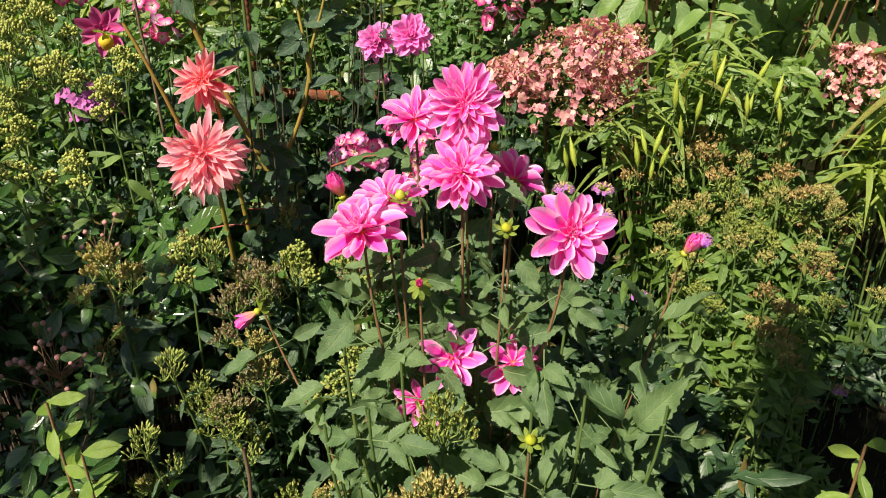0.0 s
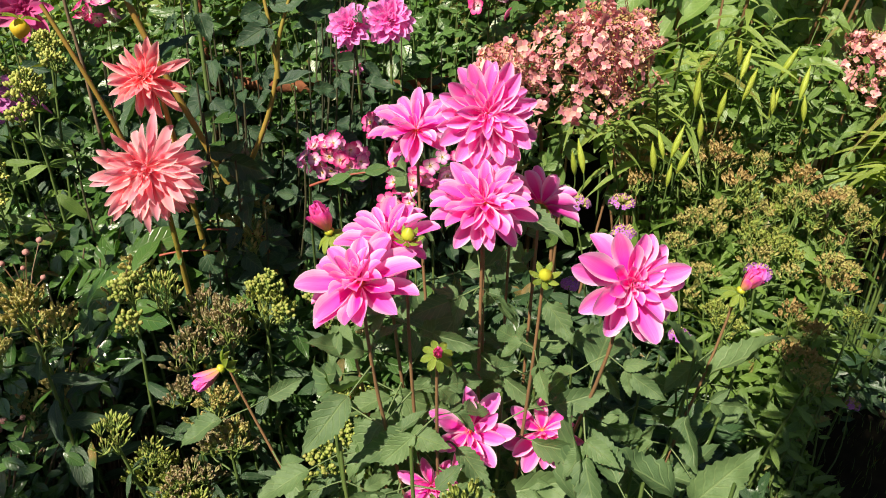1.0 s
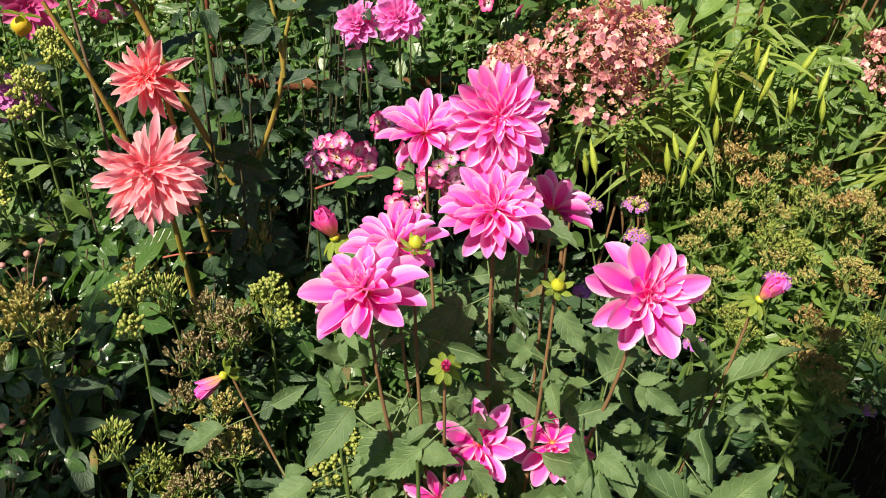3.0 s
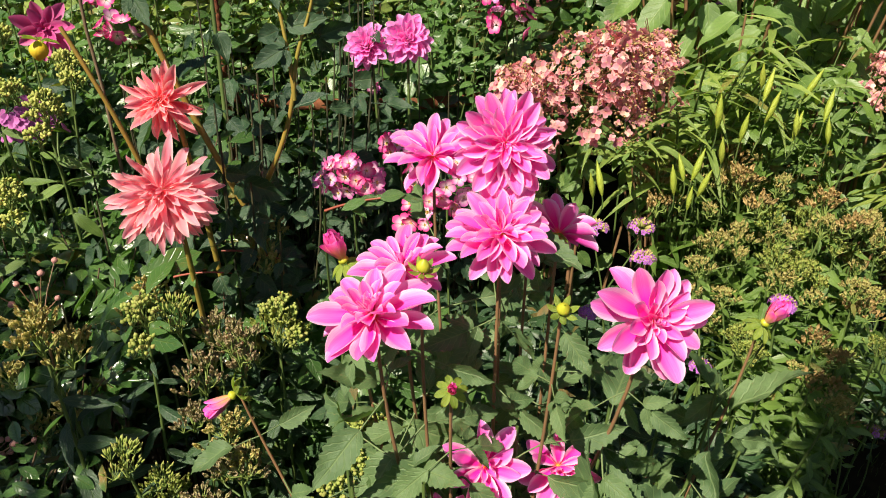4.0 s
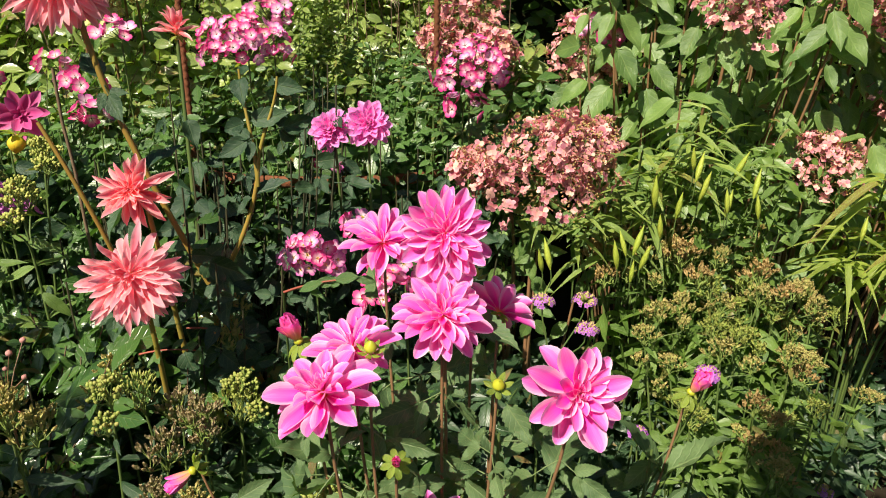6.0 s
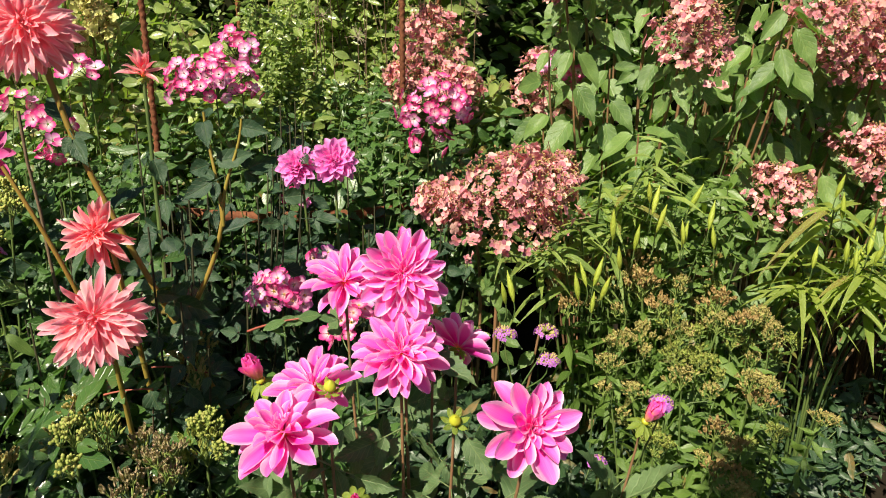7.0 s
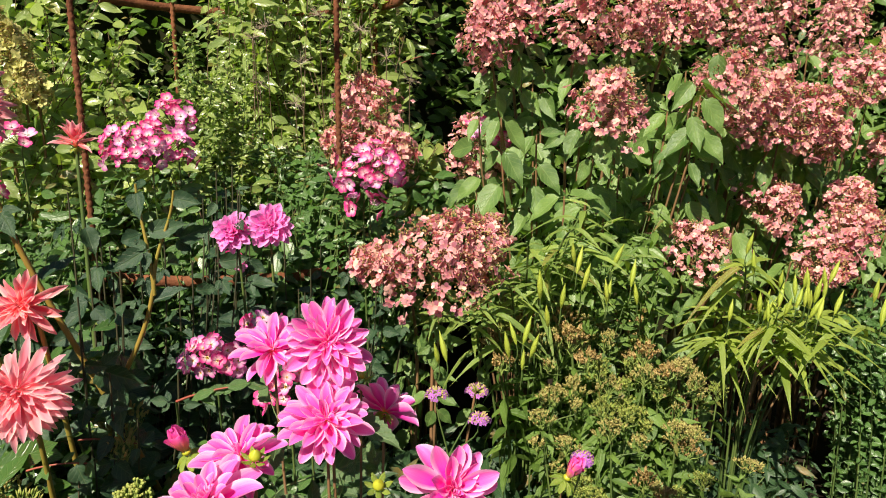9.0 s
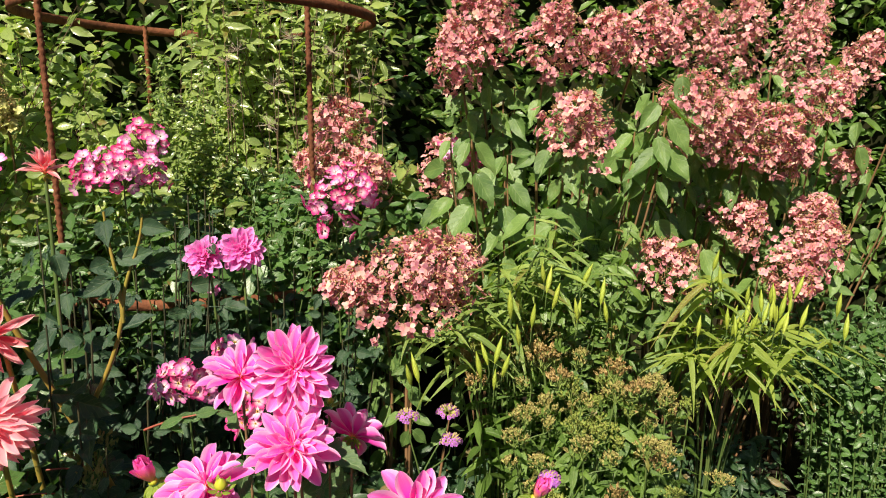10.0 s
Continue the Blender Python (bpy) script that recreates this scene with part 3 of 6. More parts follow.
def rebar(length):
    """A ribbed steel bar along +z."""
    step, sides = 0.0065, 8
    n = int(length / step)
    v, t, uv = [], [], []
    for i in range(n + 1):
        for j in range(sides):
            a = 2 * math.pi * j / sides
            rib = 0.0030 if (i + j // 2) % 3 == 0 else 0.0
            rad = 0.0068 + rib
            v.append((rad * math.cos(a), rad * math.sin(a), i * step))
            uv.append((j / sides, i * step))
    for i in range(n):
        for j in range(sides):
            p, q = i * sides + j, i * sides + (j + 1) % sides
            t += [(p, q, q + sides), (p, q + sides, p + sides)]
    return Shape(v, t, uv)


def hoop(radius, tall, thick):
    prof = [(-thick / 2, -tall / 2), (thick / 2, -tall / 2), (thick / 2 + 0.001, 0), (thick / 2, tall / 2), (-thick / 2, tall / 2), (-thick / 2 - 0.001, 0)]
    n, k = 72, len(prof)
    v, t, uv = [], [], []
    for i in range(n):
        a = 2 * math.pi * i / n
        wob = 0.003 * math.sin(3 * a)
        for dr, dz in prof:
            v.append(((radius + dr) * math.cos(a), (radius + dr) * math.sin(a), dz + wob))
            uv.append((i / n, dz))
        for j in range(k):
            p, q = i * k + j, i * k + (j + 1) % k
            p2, q2 = ((i + 1) % n) * k + j, ((i + 1) % n) * k + (j + 1) % k
            t += [(p, p2, q2), (p, q2, q)]
    return Shape(v, t, uv)


OBELISK = (-0.20, 2.42)
def make_obelisk():
    ob = thing("plant_support", (*OBELISK, 0), "rusty ribbed steel plant support with round hoops in the bed", "plant support")
    bar = mesh_from("post", rebar(1.76), M_RUST)
    for x, y in ((-0.532, 1.96), (0.10, 2.08), (0.255, 2.62), (-0.445, 2.80)):
        lean = pose(x - OBELISK[0], y - OBELISK[1], -0.04)
        part("post", bar, ob, lean)
    part("hoop", (hoop(0.52, 0.028, 0.012), M_RUST), ob, pose(0, 0, 1.705))
    part("hoop", (hoop(0.53, 0.028, 0.012), M_RUST), ob, pose(0, 0, 0.93))


make_obelisk()

# small five-petalled roses
ROSE_PETAL = blade(1.0, 0.84, rows=5, fold=0.05, droop=-0.12, wide_at=0.62, point=0.5, cup=0.15, cross=5)


def open_rose():
    got = []
    for i in range(5):
        a = i * 1.2566
        d = (math.cos(a), math.sin(a), 0.28)
        got.append((ROSE_PETAL, aim((0.06 * d[0], 0.06 * d[1], 0.01 * (i % 2)), d, (-0.28 * d[0], -0.28 * d[1], 1), 0.5)))
    return fuse(*got)


ROSE_MESHES = [mesh_from("rose_flower", open_rose(), M_ROSE), mesh_from("rose_flower", open_rose(), M_ROSE_PALE)]
ROSE_EYE = mesh_from("flower_eye", fuse(*[(ovoid(0.07, 0.05, 5, 3), aim((0.045 * math.cos(a), 0.045 * math.sin(a), 0.02), (0.4 * math.cos(a), 0.4 * math.sin(a), 1), (1, 0, 0))) for a in np.arange(7) * 0.9]), M_STAMEN)


def rose_spray(place, radius, n, size, pale, seed, flat=0.7):
    """A cluster of small open roses on one stem."""
    r = rng(seed)
    x, y, z = place
    ob = thing("rose_spray", (x, y, 0), "pale mauve-pink cluster of small open roses" if pale else "deep pink and white cluster of small open roses", "rose", "rose clusters in the bed")
    stems = Heap()
    top = np.array((0, 0.03, z - radius * 0.35))
    stems.add_shape(tube(curve_points((0.02, 0.06, -0.02), (0.02, 0.06, z * 0.5), (0, 0.04, z * 0.75), top, 10), 0.0035, 0.002, 5))
    done = []
    for _ in range(n * 30):
        if len(done) >= n:
            break
        a, b = r.uniform(0, 6.28), math.acos(r.uniform(-0.45, 1))
        d = np.array((math.sin(b) * math.cos(a), math.sin(b) * math.sin(a), math.cos(b)))
        if d[1] > 0.55:
            continue
        p = d * radius * np.array((1, 0.7, flat)) * r.uniform(0.6, 1.15) + (0, 0, z)
        if any(np.linalg.norm(p - q) < size * 0.52 for q in done):
            continue
        done.append(p)
        face = unit(d + np.array((-0.1, -0.45, 0.35)) + np.array([r.uniform(-0.85, 0.85) for _ in range(3)]))
        m = aim(p, np.cross(face, (0.3, 0.5, 0.8)), face, size * r.uniform(0.9, 1.35))
        fl = part("rose_flower", ROSE_MESHES[pale if r.random() < 0.68 else 1 - pale], ob, spin(m, 0))
        if place[1] < 1.6:
            part("flower_eye", ROSE_EYE, fl)
        stems.add_shape(tube(curve_points(top, top + (p - top) * 0.3, p - face * size * 0.8, p - face * 0.002, 5), 0.0012, 0.0008, 4))
    part("stemwork", (stems.shape(), M_STEM), ob, kind="stuff")


for k, (p, rad, n, size, pale, flat) in enumerate((
        ((-0.375, 1.93, 1.262), 0.105, 84, 0.027, 0, 0.65), ((-0.318, 1.97, 1.335), 0.065, 30, 0.026, 0, 0.8),
        ((0.165, 1.813, 1.215), 0.085, 54, 0.028, 0, 0.8), ((0.148, 1.80, 1.135), 0.045, 12, 0.032, 0, 0.8), ((0.51, 2.03, 1.29), 0.075, 14, 0.034, 1, 0.6),
        ((-0.178, 1.42, 0.900), 0.052, 34, 0.028, 1, 0.75), ((0.0, 1.41, 0.90), 0.075, 30, 0.030, 1, 0.7), ((-0.035, 1.36, 0.852), 0.05, 14, 0.03, 0, 0.9),
        ((-0.086, 1.43, 0.95), 0.045, 9, 0.03, 0, 0.7), ((-0.866, 2.0, 1.214), 0.04, 6, 0.034, 0, 0.8), ((-0.783, 1.95, 1.17), 0.055, 9, 0.034, 0, 0.5),
        ((-0.745, 1.88, 1.098), 0.04, 7, 0.034, 0, 0.9), ((-0.70, 2.0, 1.285), 0.05, 8, 0.034, 0, 0.6), ((-0.17, 1.80, 1.00), 0.03, 4, 0.03, 0, 0.8), ((-1.0, 1.9, 1.2), 0.05, 8, 0.034, 0, 0.6))):
    rose_spray(p, rad, n, size, pale, 300 + k, flat)

# ---------------------------------------------------------------- hydrangeas
SEPAL = Shape([(0, 0.5, -0.10), (0, 0, 0), (-0.44, 0.42, 0.05), (-0.34, 0.84, 0.0), (0, 0.98, -0.12), (0.34, 0.84, 0.0), (0.44, 0.42, 0.05)],
              [(0, 2, 1), (0, 3, 2), (0, 4, 3), (0, 5, 4), (0, 6, 5), (0, 1, 6)], [(0.5, 0.5), (0.5, 0), (0.05, 0.42), (0.12, 0.84), (0.5, 1), (0.88, 0.84), (0.95, 0.42)])


def floret(k):
    got = []
    for i in range(4):
        a = i * 1.5708 + 0.2 * k
        e = 0.15 + 0.12 * ((i + k) % 2)
        d = (math.cos(a), math.sin(a), e)
        got.append((SEPAL, aim((0, 0, 0.01 * i), d, (-e * d[0], -e * d[1], 1), 0.5)))
    return fuse(*got)


FLORETS = [floret(0), floret(1), floret(2)]
BEAD = ovoid(1.0, 0.8, 4, 2)
def hydrangea_head(ob, place, axis, length, width, seed, mat):
    """A panicle: florets on a blunt cone, with small dry beads between."""
    r = rng(seed)
    x, y, z = place
    ax = unit(axis)
    u = unit(np.cross(ax, (0.2, 0.9, 0.1)))
    w = np.cross(ax, u)
    sep, beads, stalks = Heap(), Heap(), Heap()
    n = int(150 + 3500 * length * width)
    for i in range(n):
        a = r.random() ** 0.8
        b = r.uniform(0, 6.28)
        rad = width / 2 * (math.sin(math.pi * min(1, 0.22 + 0.78 * a) * 0.98) ** 0.65) * r.choice((r.uniform(0.4, 0.8), r.uniform(0.7, 1.0), r.uniform(0.85, 1.16)))
        rad *= (1 + 0.45 * noise.noise(Vector((b * 1.5, a * 4, seed)))) * (1 + 0.4 * noise.noise(Vector((2.2 * math.cos(b), 2.2 * math.sin(b), a * 5 + seed))))
        out = math.cos(b) * u + math.sin(b) * w
        p = np.array((x, y, z)) + ax * (length * (a - 0.5 + 0.22 * noise.noise(Vector((b * 1.1, 3.7, seed))))) + out * rad
        face = unit(out * 0.9 + ax * 0.5 + np.array([r.uniform(-0.95, 0.95) for _ in range(3)]) + (0, 0, 0.2))
        s = 0.0235 * r.uniform(0.65, 1.25)
        sep.add(r.choice(FLORETS), aim(p, np.cross(face, (r.uniform(-1, 1), r.uniform(-1, 1), 0.3)), face, s))
    for i in range(int(n * 1.6)):
        a, b = r.random(), r.uniform(0, 6.28)
        rad = width / 2 * (math.sin(math.pi * min(1, 0.22 + 0.78 * a) * 0.98) ** 0.65) * r.uniform(0.5, 1.04)
        out = math.cos(b) * u + math.sin(b) * w
        p = np.array((x, y, z)) + ax * (length * (a - 0.45)) + out * rad
        beads.add(BEAD, aim(p, out + ax, (0.1, 0.2, 1), r.uniform(0.0050, 0.0080)))
    c0 = np.array((x, y, z)) - ax * length * 0.6
    for i in range(26):
        a, b = r.random(), r.uniform(0, 6.28)
        out = math.cos(b) * u + math.sin(b) * w
        q = np.array((x, y, z)) + ax * (length * (a - 0.5)) + out * width * 0.42
        stalks.add_shape(tube([c0 + ax * length * a * 0.8, (c0 + ax * length * a * 0.8 + q) / 2 + ax * 0.004, q], 0.0016, 0.0008, 4))
    head = part("flower_head", (stalks.shape(), M_RED_STEM), ob, kind="stuff")
    part("panicle", (sep.shape(), mat), head, kind="stuff")
    part("panicle_core", (beads.shape(), M_SEED_TAN), head, kind="stuff")


def hydrangea(label, base, heads, seed, leaf_box, n_leaves, mat=None, leaf=0.10, group="hydrangea shrubs"):
    r = rng(seed)
    bx, by = base
    ob = thing("hydrangea", (bx, by, 0), label, "hydrangea", group)
    stems = Heap()
    meshes = [mesh_from("leaf", s, M_HYDRANGEA_LEAF) for s in HYDRANGEA_LEAVES]
    for k, (p, axis, length, width) in enumerate(heads):
        q = (p[0] - bx, p[1] - by, p[2])
        hydrangea_head(ob, q, axis, length * 0.92, width * 0.9, seed * 50 + k, mat or M_HYDRANGEA)
        end = np.array(q) - unit(axis) * length * 0.3
        pts = curve_points((q[0] * 0.4, q[1] * 0.4 + 0.05, -0.02), (q[0] * 0.4, q[1] * 0.4 + 0.05, q[2] * 0.5), end - unit(axis) * 0.15 + (0, 0.03, 0), end, 14)
        stems.add_shape(tube(pts, 0.006, 0.0035, 6))
        turn = r.uniform(0, 3)
        for i in range(5):
            f = 12.3 - i * 1.1
            c = pts[int(f)]
            turn += 1.57
            for s in (0, math.pi):
                a = turn + s
                pp, d, up = leaf_frame(r, c, (math.cos(a), math.sin(a)), r.uniform(-1.7, 0.3))
                part("leaf", r.choice(meshes), ob, spin(aim(pp, d, up, leaf * r.uniform(0.75, 1.15)), r.uniform(-0.4, 0.4)))
    (x0, x1), (y0, y1), (z0, z1) = leaf_box
    for i in range(n_leaves // 8):
        x, y, z = r.uniform(x0, x1) - bx, r.uniform(y0, y1) - by, r.uniform(z0, z1)
        pts = curve_points((x * 0.5, y * 0.5 + 0.05, -0.02), (x * 0.5, y * 0.5 + 0.05, z * 0.5), (x, y, z * 0.8), (x, y, z), 12)
        stems.add_shape(tube(pts, 0.005, 0.0025, 5))
        turn = r.uniform(0, 3)
        for j in range(4):
            c = pts[11 - j] if j < 3 else pts[7]
            turn += 1.57
            for s in (0, math.pi):
                a = turn + s
                pp, d, up = leaf_frame(r, c, (math.cos(a), math.sin(a)), r.uniform(-1.7, 0.3))
                part("leaf", r.choice(meshes), ob, spin(aim(pp, d, up, leaf * r.uniform(0.7, 1.2)), r.uniform(-0.4, 0.4)))
    part("stemwork", (stems.shape(), M_RED_STEM), ob, kind="stuff")
    return ob


HY = "hydrangea shrub with broad green leaves and faded pink-brown flower heads"
hydrangea("low hydrangea with one large faded pink-brown flower head", (0.30, 1.68), [((0.31, 1.56, 1.055), (0.1, -0.5, 1), 0.20, 0.31), ((0.385, 1.60, 1.075), (0.6, -0.3, 0.6), 0.16, 0.18), ((0.17, 1.64, 1.02), (-0.7, -0.3, 0.5), 0.14, 0.12)], 41, ((0.15, 0.45), (1.6, 1.8), (0.7, 0.92)), 24, leaf=0.075)
hydrangea("hydrangea with faded pink-brown flower heads beside the rusty support", (0.25, 2.35), [((0.19, 2.18, 1.375), (-0.2, -0.4, 1), 0.20, 0.20), ((0.12, 2.16, 1.25), (-0.5, -0.5, 0.6), 0.17, 0.16), ((0.25, 2.12, 1.24), (0.4, -0.6, 0.6), 0.15, 0.17), ((0.505, 2.16, 1.25), (0.1, -0.5, 1), 0.22, 0.19), ((0.58, 2.12, 1.20), (0.4, -0.5, 0.7), 0.15, 0.16)], 42, ((0.2, 0.6), (2.2, 2.6), (0.8, 1.2)), 48, leaf=0.09)
hydrangea(HY, (0.85, 2.15), [((0.73, 1.68, 1.395), (0.1, -0.5, 1), 0.17, 0.20), ((0.47, 1.88, 1.57), (-0.3, -0.4, 0.9), 0.20, 0.15), ((0.735, 1.88, 1.615), (0.1, -0.5, 1), 0.20, 0.17), ((0.88, 1.88, 1.61), (0.1, -0.5, 1), 0.17, 0.16), ((1.03, 1.92, 1.64), (0.2, -0.5, 1), 0.18, 0.18), ((0.55, 1.95, 1.76), (0, -0.3, 1), 0.18, 0.18), ((0.575, 1.94, 1.65), (-0.1, -0.4, 1), 0.18, 0.18)], 43, ((0.45, 1.15), (1.72, 2.2), (0.95, 1.56)), 400, leaf=0.108)
hydrangea(HY, (1.35, 2.25), [((1.14, 1.84, 1.43), (-0.2, -0.5, 1), 0.22, 0.26), ((1.27, 1.88, 1.40), (0.3, -0.6, 0.8), 0.22, 0.24), ((1.40, 1.86, 1.36), (0.6, -0.4, 0.7), 0.20, 0.22), ((1.45, 2.1, 1.66), (0.2, -0.3, 1), 0.26, 0.22), ((1.25, 2.05, 1.66), (-0.2, -0.4, 1), 0.2, 0.2), ((1.64, 1.93, 1.475), (0.7, -0.4, 0.6), 0.20, 0.19), ((1.50, 1.90, 1.30), (0.3, -0.6, 0.5), 0.14, 0.16)], 44, ((1.0, 1.65), (1.88, 2.3), (0.9, 1.55)), 320, leaf=0.108)
hydrangea(HY, (1.95, 2.55), [((1.86, 2.32, 1.66), (0.1, -0.4, 1), 0.3, 0.2), ((2.10, 2.32, 1.60), (0.3, -0.4, 1), 0.24, 0.18), ((1.93, 2.12, 1.25), (0.2, -0.6, 0.7), 0.14, 0.13), ((2.0, 2.5, 1.8), (0, -0.2, 1), 0.24, 0.2)], 45, ((1.55, 2.35), (2.0, 2.6), (0.8, 1.65)), 300, leaf=0.095)
hydrangea("low hydrangea branch with drooping faded pink flower heads", (1.25, 1.98), [((1.075, 1.82, 1.0), (0.1, -0.4, 1), 0.13, 0.28), ((1.38, 1.92, 1.10), (0.4, -0.5, 0.7), 0.14, 0.20), ((1.56, 1.80, 1.05), (0.4, -0.6, 0.4), 0.16, 0.18), ((1.47, 1.80, 0.95), (-0.1, -0.7, -0.3), 0.18, 0.17), ((1.62, 1.9, 1.11), (0.4, -0.4, 0.8), 0.14, 0.16)], 46, ((1.0, 1.7), (1.9, 2.1), (0.6, 0.95)), 96, leaf=0.085)
hydrangea("pale greenish yellow hydrangea at the back of the bed", (-0.86, 2.35), [((-0.74, 2.16, 1.515), (0, -0.5, 1), 0.13, 0.10), ((-0.70, 2.15, 1.42), (0, -0.5, 1), 0.12, 0.09), ((-0.76, 2.08, 1.36), (0, -0.5, 1), 0.13, 0.10), ((-0.86, 2.12, 1.46), (0, -0.5, 1), 0.14, 0.11), ((-0.82, 2.2, 1.60), (0, -0.5, 1), 0.14, 0.11)], 47, ((-1.0, -0.66), (2.15, 2.45), (0.9, 1.4)), 64, M_HYDRANGEA_PALE, leaf=0.08)

# ---------------------------------------------------------------- dahlias


def dahlia_petal(w, cup, droop, point=0.75, fold=0.15, wide=0.55, cross=5, wave=0.0, twist=0.0):
    return blade(1.0, w, rows=8, fold=fold, droop=droop, wide_at=wide, point=point, cup=cup, cross=cross, wave=wave, twist=twist, ease=1.7)


PINK_PETALS = [mesh_from("petal", dahlia_petal(0.335, c + 0.10, d, 0.52, 0.05, 0.62, wave=0.35, twist=t), M_PINK) for c, d, t in ((0.8, 0.08, 0.1), (0.6, -0.14, -0.15), (1.0, 0.22, 0.2), (0.5, 0.12, -0.1))]
WIDE_PINK_PETALS = [mesh_from("petal", dahlia_petal(0.40, c + 0.05, d, 0.56, 0.05, 0.62, wave=0.35, twist=t), M_PINK) for c, d, t in ((0.7, 0.05, 0.1), (0.5, -0.16, -0.12), (0.8, 0.18, 0.15))]
BUD_PETALS = [mesh_from("petal", dahlia_petal(0.42, c, d, 0.55, 0.05, 0.58), M_BUD_PETAL) for c, d in ((0.6, -0.15), (0.8, -0.25))]
LILAC_PETALS = [mesh_from("petal", dahlia_petal(0.46, 0.5, d, 0.6), M_LILAC) for d in (0.05, -0.15)]
CORAL_PETALS = [mesh_from("petal", dahlia_petal(w, c, d, 0.6, 0.15, 0.60, wave=0.9, twist=t), M_CORAL) for w, c, d, t in ((0.20, 0.5, 0.40, 0.25), (0.22, 0.4, 0.1, -0.25), (0.19, 0.6, 0.75, 0.2), (0.21, 0.5, 0.55, -0.35), (0.20, 0.5, -0.1, 0.4))]
RED_CORAL_PETALS = [mesh_from("petal", dahlia_petal(w, c, d, 0.7, 0.2, 0.50, wave=0.6, twist=t), M_CORAL_RED) for w, c, d, t in ((0.25, 0.7, 0.10, 0.3), (0.27, 0.5, -0.2, -0.3), (0.23, 0.8, 0.35, 0.25))]
MAGENTA_PETALS = [mesh_from("petal", dahlia_petal(0.45, 0.4, d, 0.65), M_MAGENTA) for d in (0.1, -0.1)]
HEART = mesh_from("bloom", fuse((ovoid(1.0, 1.0, 8, 6), aim((0, 0, -0.35), (0, 0, 1), (0, 1, 0)))), M_HEART)
GREEN_HEART = mesh_from("bud", fuse((ovoid(1.0, 1.0, 8, 6), aim((0, 0, -0.25), (0, 0, 1), (0, 1, 0)))), M_GREEN_BUD)
BRACT = blade(1.0, 0.42, rows=5, fold=0.2, droop=0.15, wide_at=0.5, point=0.8, cup=0.3)


def bracts(n, size, spread):
    return fuse(*[(BRACT, aim((0.12 * size * math.cos(a), 0.12 * size * math.sin(a), 0), (math.cos(a) * spread, math.sin(a) * spread, 1 - 0.5 * spread), (math.cos(a), math.sin(a), -0.5), size)) for a in np.arange(n) * 6.2832 / n])


BRACT_MESH = mesh_from("bract", BRACT, M_BRACT)
CALYX = mesh_from("calyx", bracts(8, 1.0, 1.0), M_BRACT)


def bloom(plant, centre, facing, size, rings, meshes, seed, sag=0.0, heart=0.13, jitter=0.17, middle=None, calyx=0.32):
    """A double flower: rings of (petals, length, height angle); size is its radius in metres."""
    r = rng(seed)
    loc = plant.location
    f = unit(facing)
    m = aim((centre[0] - loc.x, centre[1] - loc.y, centre[2] - loc.z), np.cross(f, (1, 0.1, 0.2)), f, size)
    ob = part("bloom", middle or HEART, plant, m @ np.diag((heart, heart, heart, 1)))
    inv = np.linalg.inv(m[:3, :3] / size)
    g = inv @ np.array((0, 0, -1.0))
    un = np.diag((1 / heart, 1 / heart, 1 / heart, 1))
    first = r.uniform(0, 6.28)
    for k, (n, length, high) in enumerate(rings):
        for i in range(n):
            a = first + 6.2832 * (i + 0.5 * (k % 2) + r.uniform(-0.14, 0.14)) / n
            e = radians(high) + r.uniform(-jitter, jitter) * 1.3
            d = np.array((math.cos(a) * math.cos(e), math.sin(a) * math.cos(e), math.sin(e)))
            up = np.array((-math.cos(a) * math.sin(e), -math.sin(a) * math.sin(e), math.cos(e)))
            d2 = unit(d + sag * g * (0.4 + 0.6 * length))
            q = spin(aim(d * 0.05 + (0, 0, 0.03 * k), d2, up, length * r.uniform(0.86, 1.10)), r.uniform(-0.32, 0.32))
            part("petal", r.choice(meshes), ob, un @ q)
    part("calyx", CALYX, ob, un @ aim((0, 0, -0.06), (0, 1, 0), (0, 0, -1), calyx), kind="stuff")
    return ob


PINK_RINGS = [(10, 1.0, 0), (10, 0.97, 12), (10, 0.88, 25), (9, 0.74, 38), (8, 0.56, 50), (6, 0.40, 58), (5, 0.24, 62)]
OPEN_RINGS = [(9, 1.0, 0), (8, 0.95, 13), (7, 0.74, 30), (7, 0.52, 48), (7, 0.38, 64), (6, 0.28, 78)]
FEW_RINGS = [(7, 1.0, 12), (6, 0.85, 32), (5, 0.45, 60)]
DISH_RINGS = [(9, 1.0, 10), (8, 0.95, 24), (7, 0.72, 42), (5, 0.36, 60)]
CORAL_RINGS = [(18, 0.96, -10), (20, 1.0, 4), (20, 1.0, 18), (18, 0.96, 32), (16, 0.86, 46), (12, 0.66, 58), (9, 0.48, 70), (6, 0.34, 82)]
RED_RINGS = [(9, 1.08, 0), (11, 1.0, 14), (11, 0.90, 30), (10, 0.66, 48), (9, 0.48, 62), (7, 0.36, 78)]
SHUT_RINGS = [(7, 0.88, 60), (7, 0.95, 68), (6, 1.0, 76), (4, 0.95, 84)]
TIGHT_RINGS = [(7, 0.70, 62), (6, 0.80, 70), (5, 0.85, 80)]
WILT_RINGS = [(5, 1.0, 18), (6, 0.95, 58), (6, 0.9, 72), (5, 0.8, 84)]
LILAC_RINGS = [(11, 1.0, 0), (11, 0.96, 12), (11, 0.88, 24), (10, 0.76, 37), (9, 0.62, 50), (7, 0.46, 63), (6, 0.32, 77)]


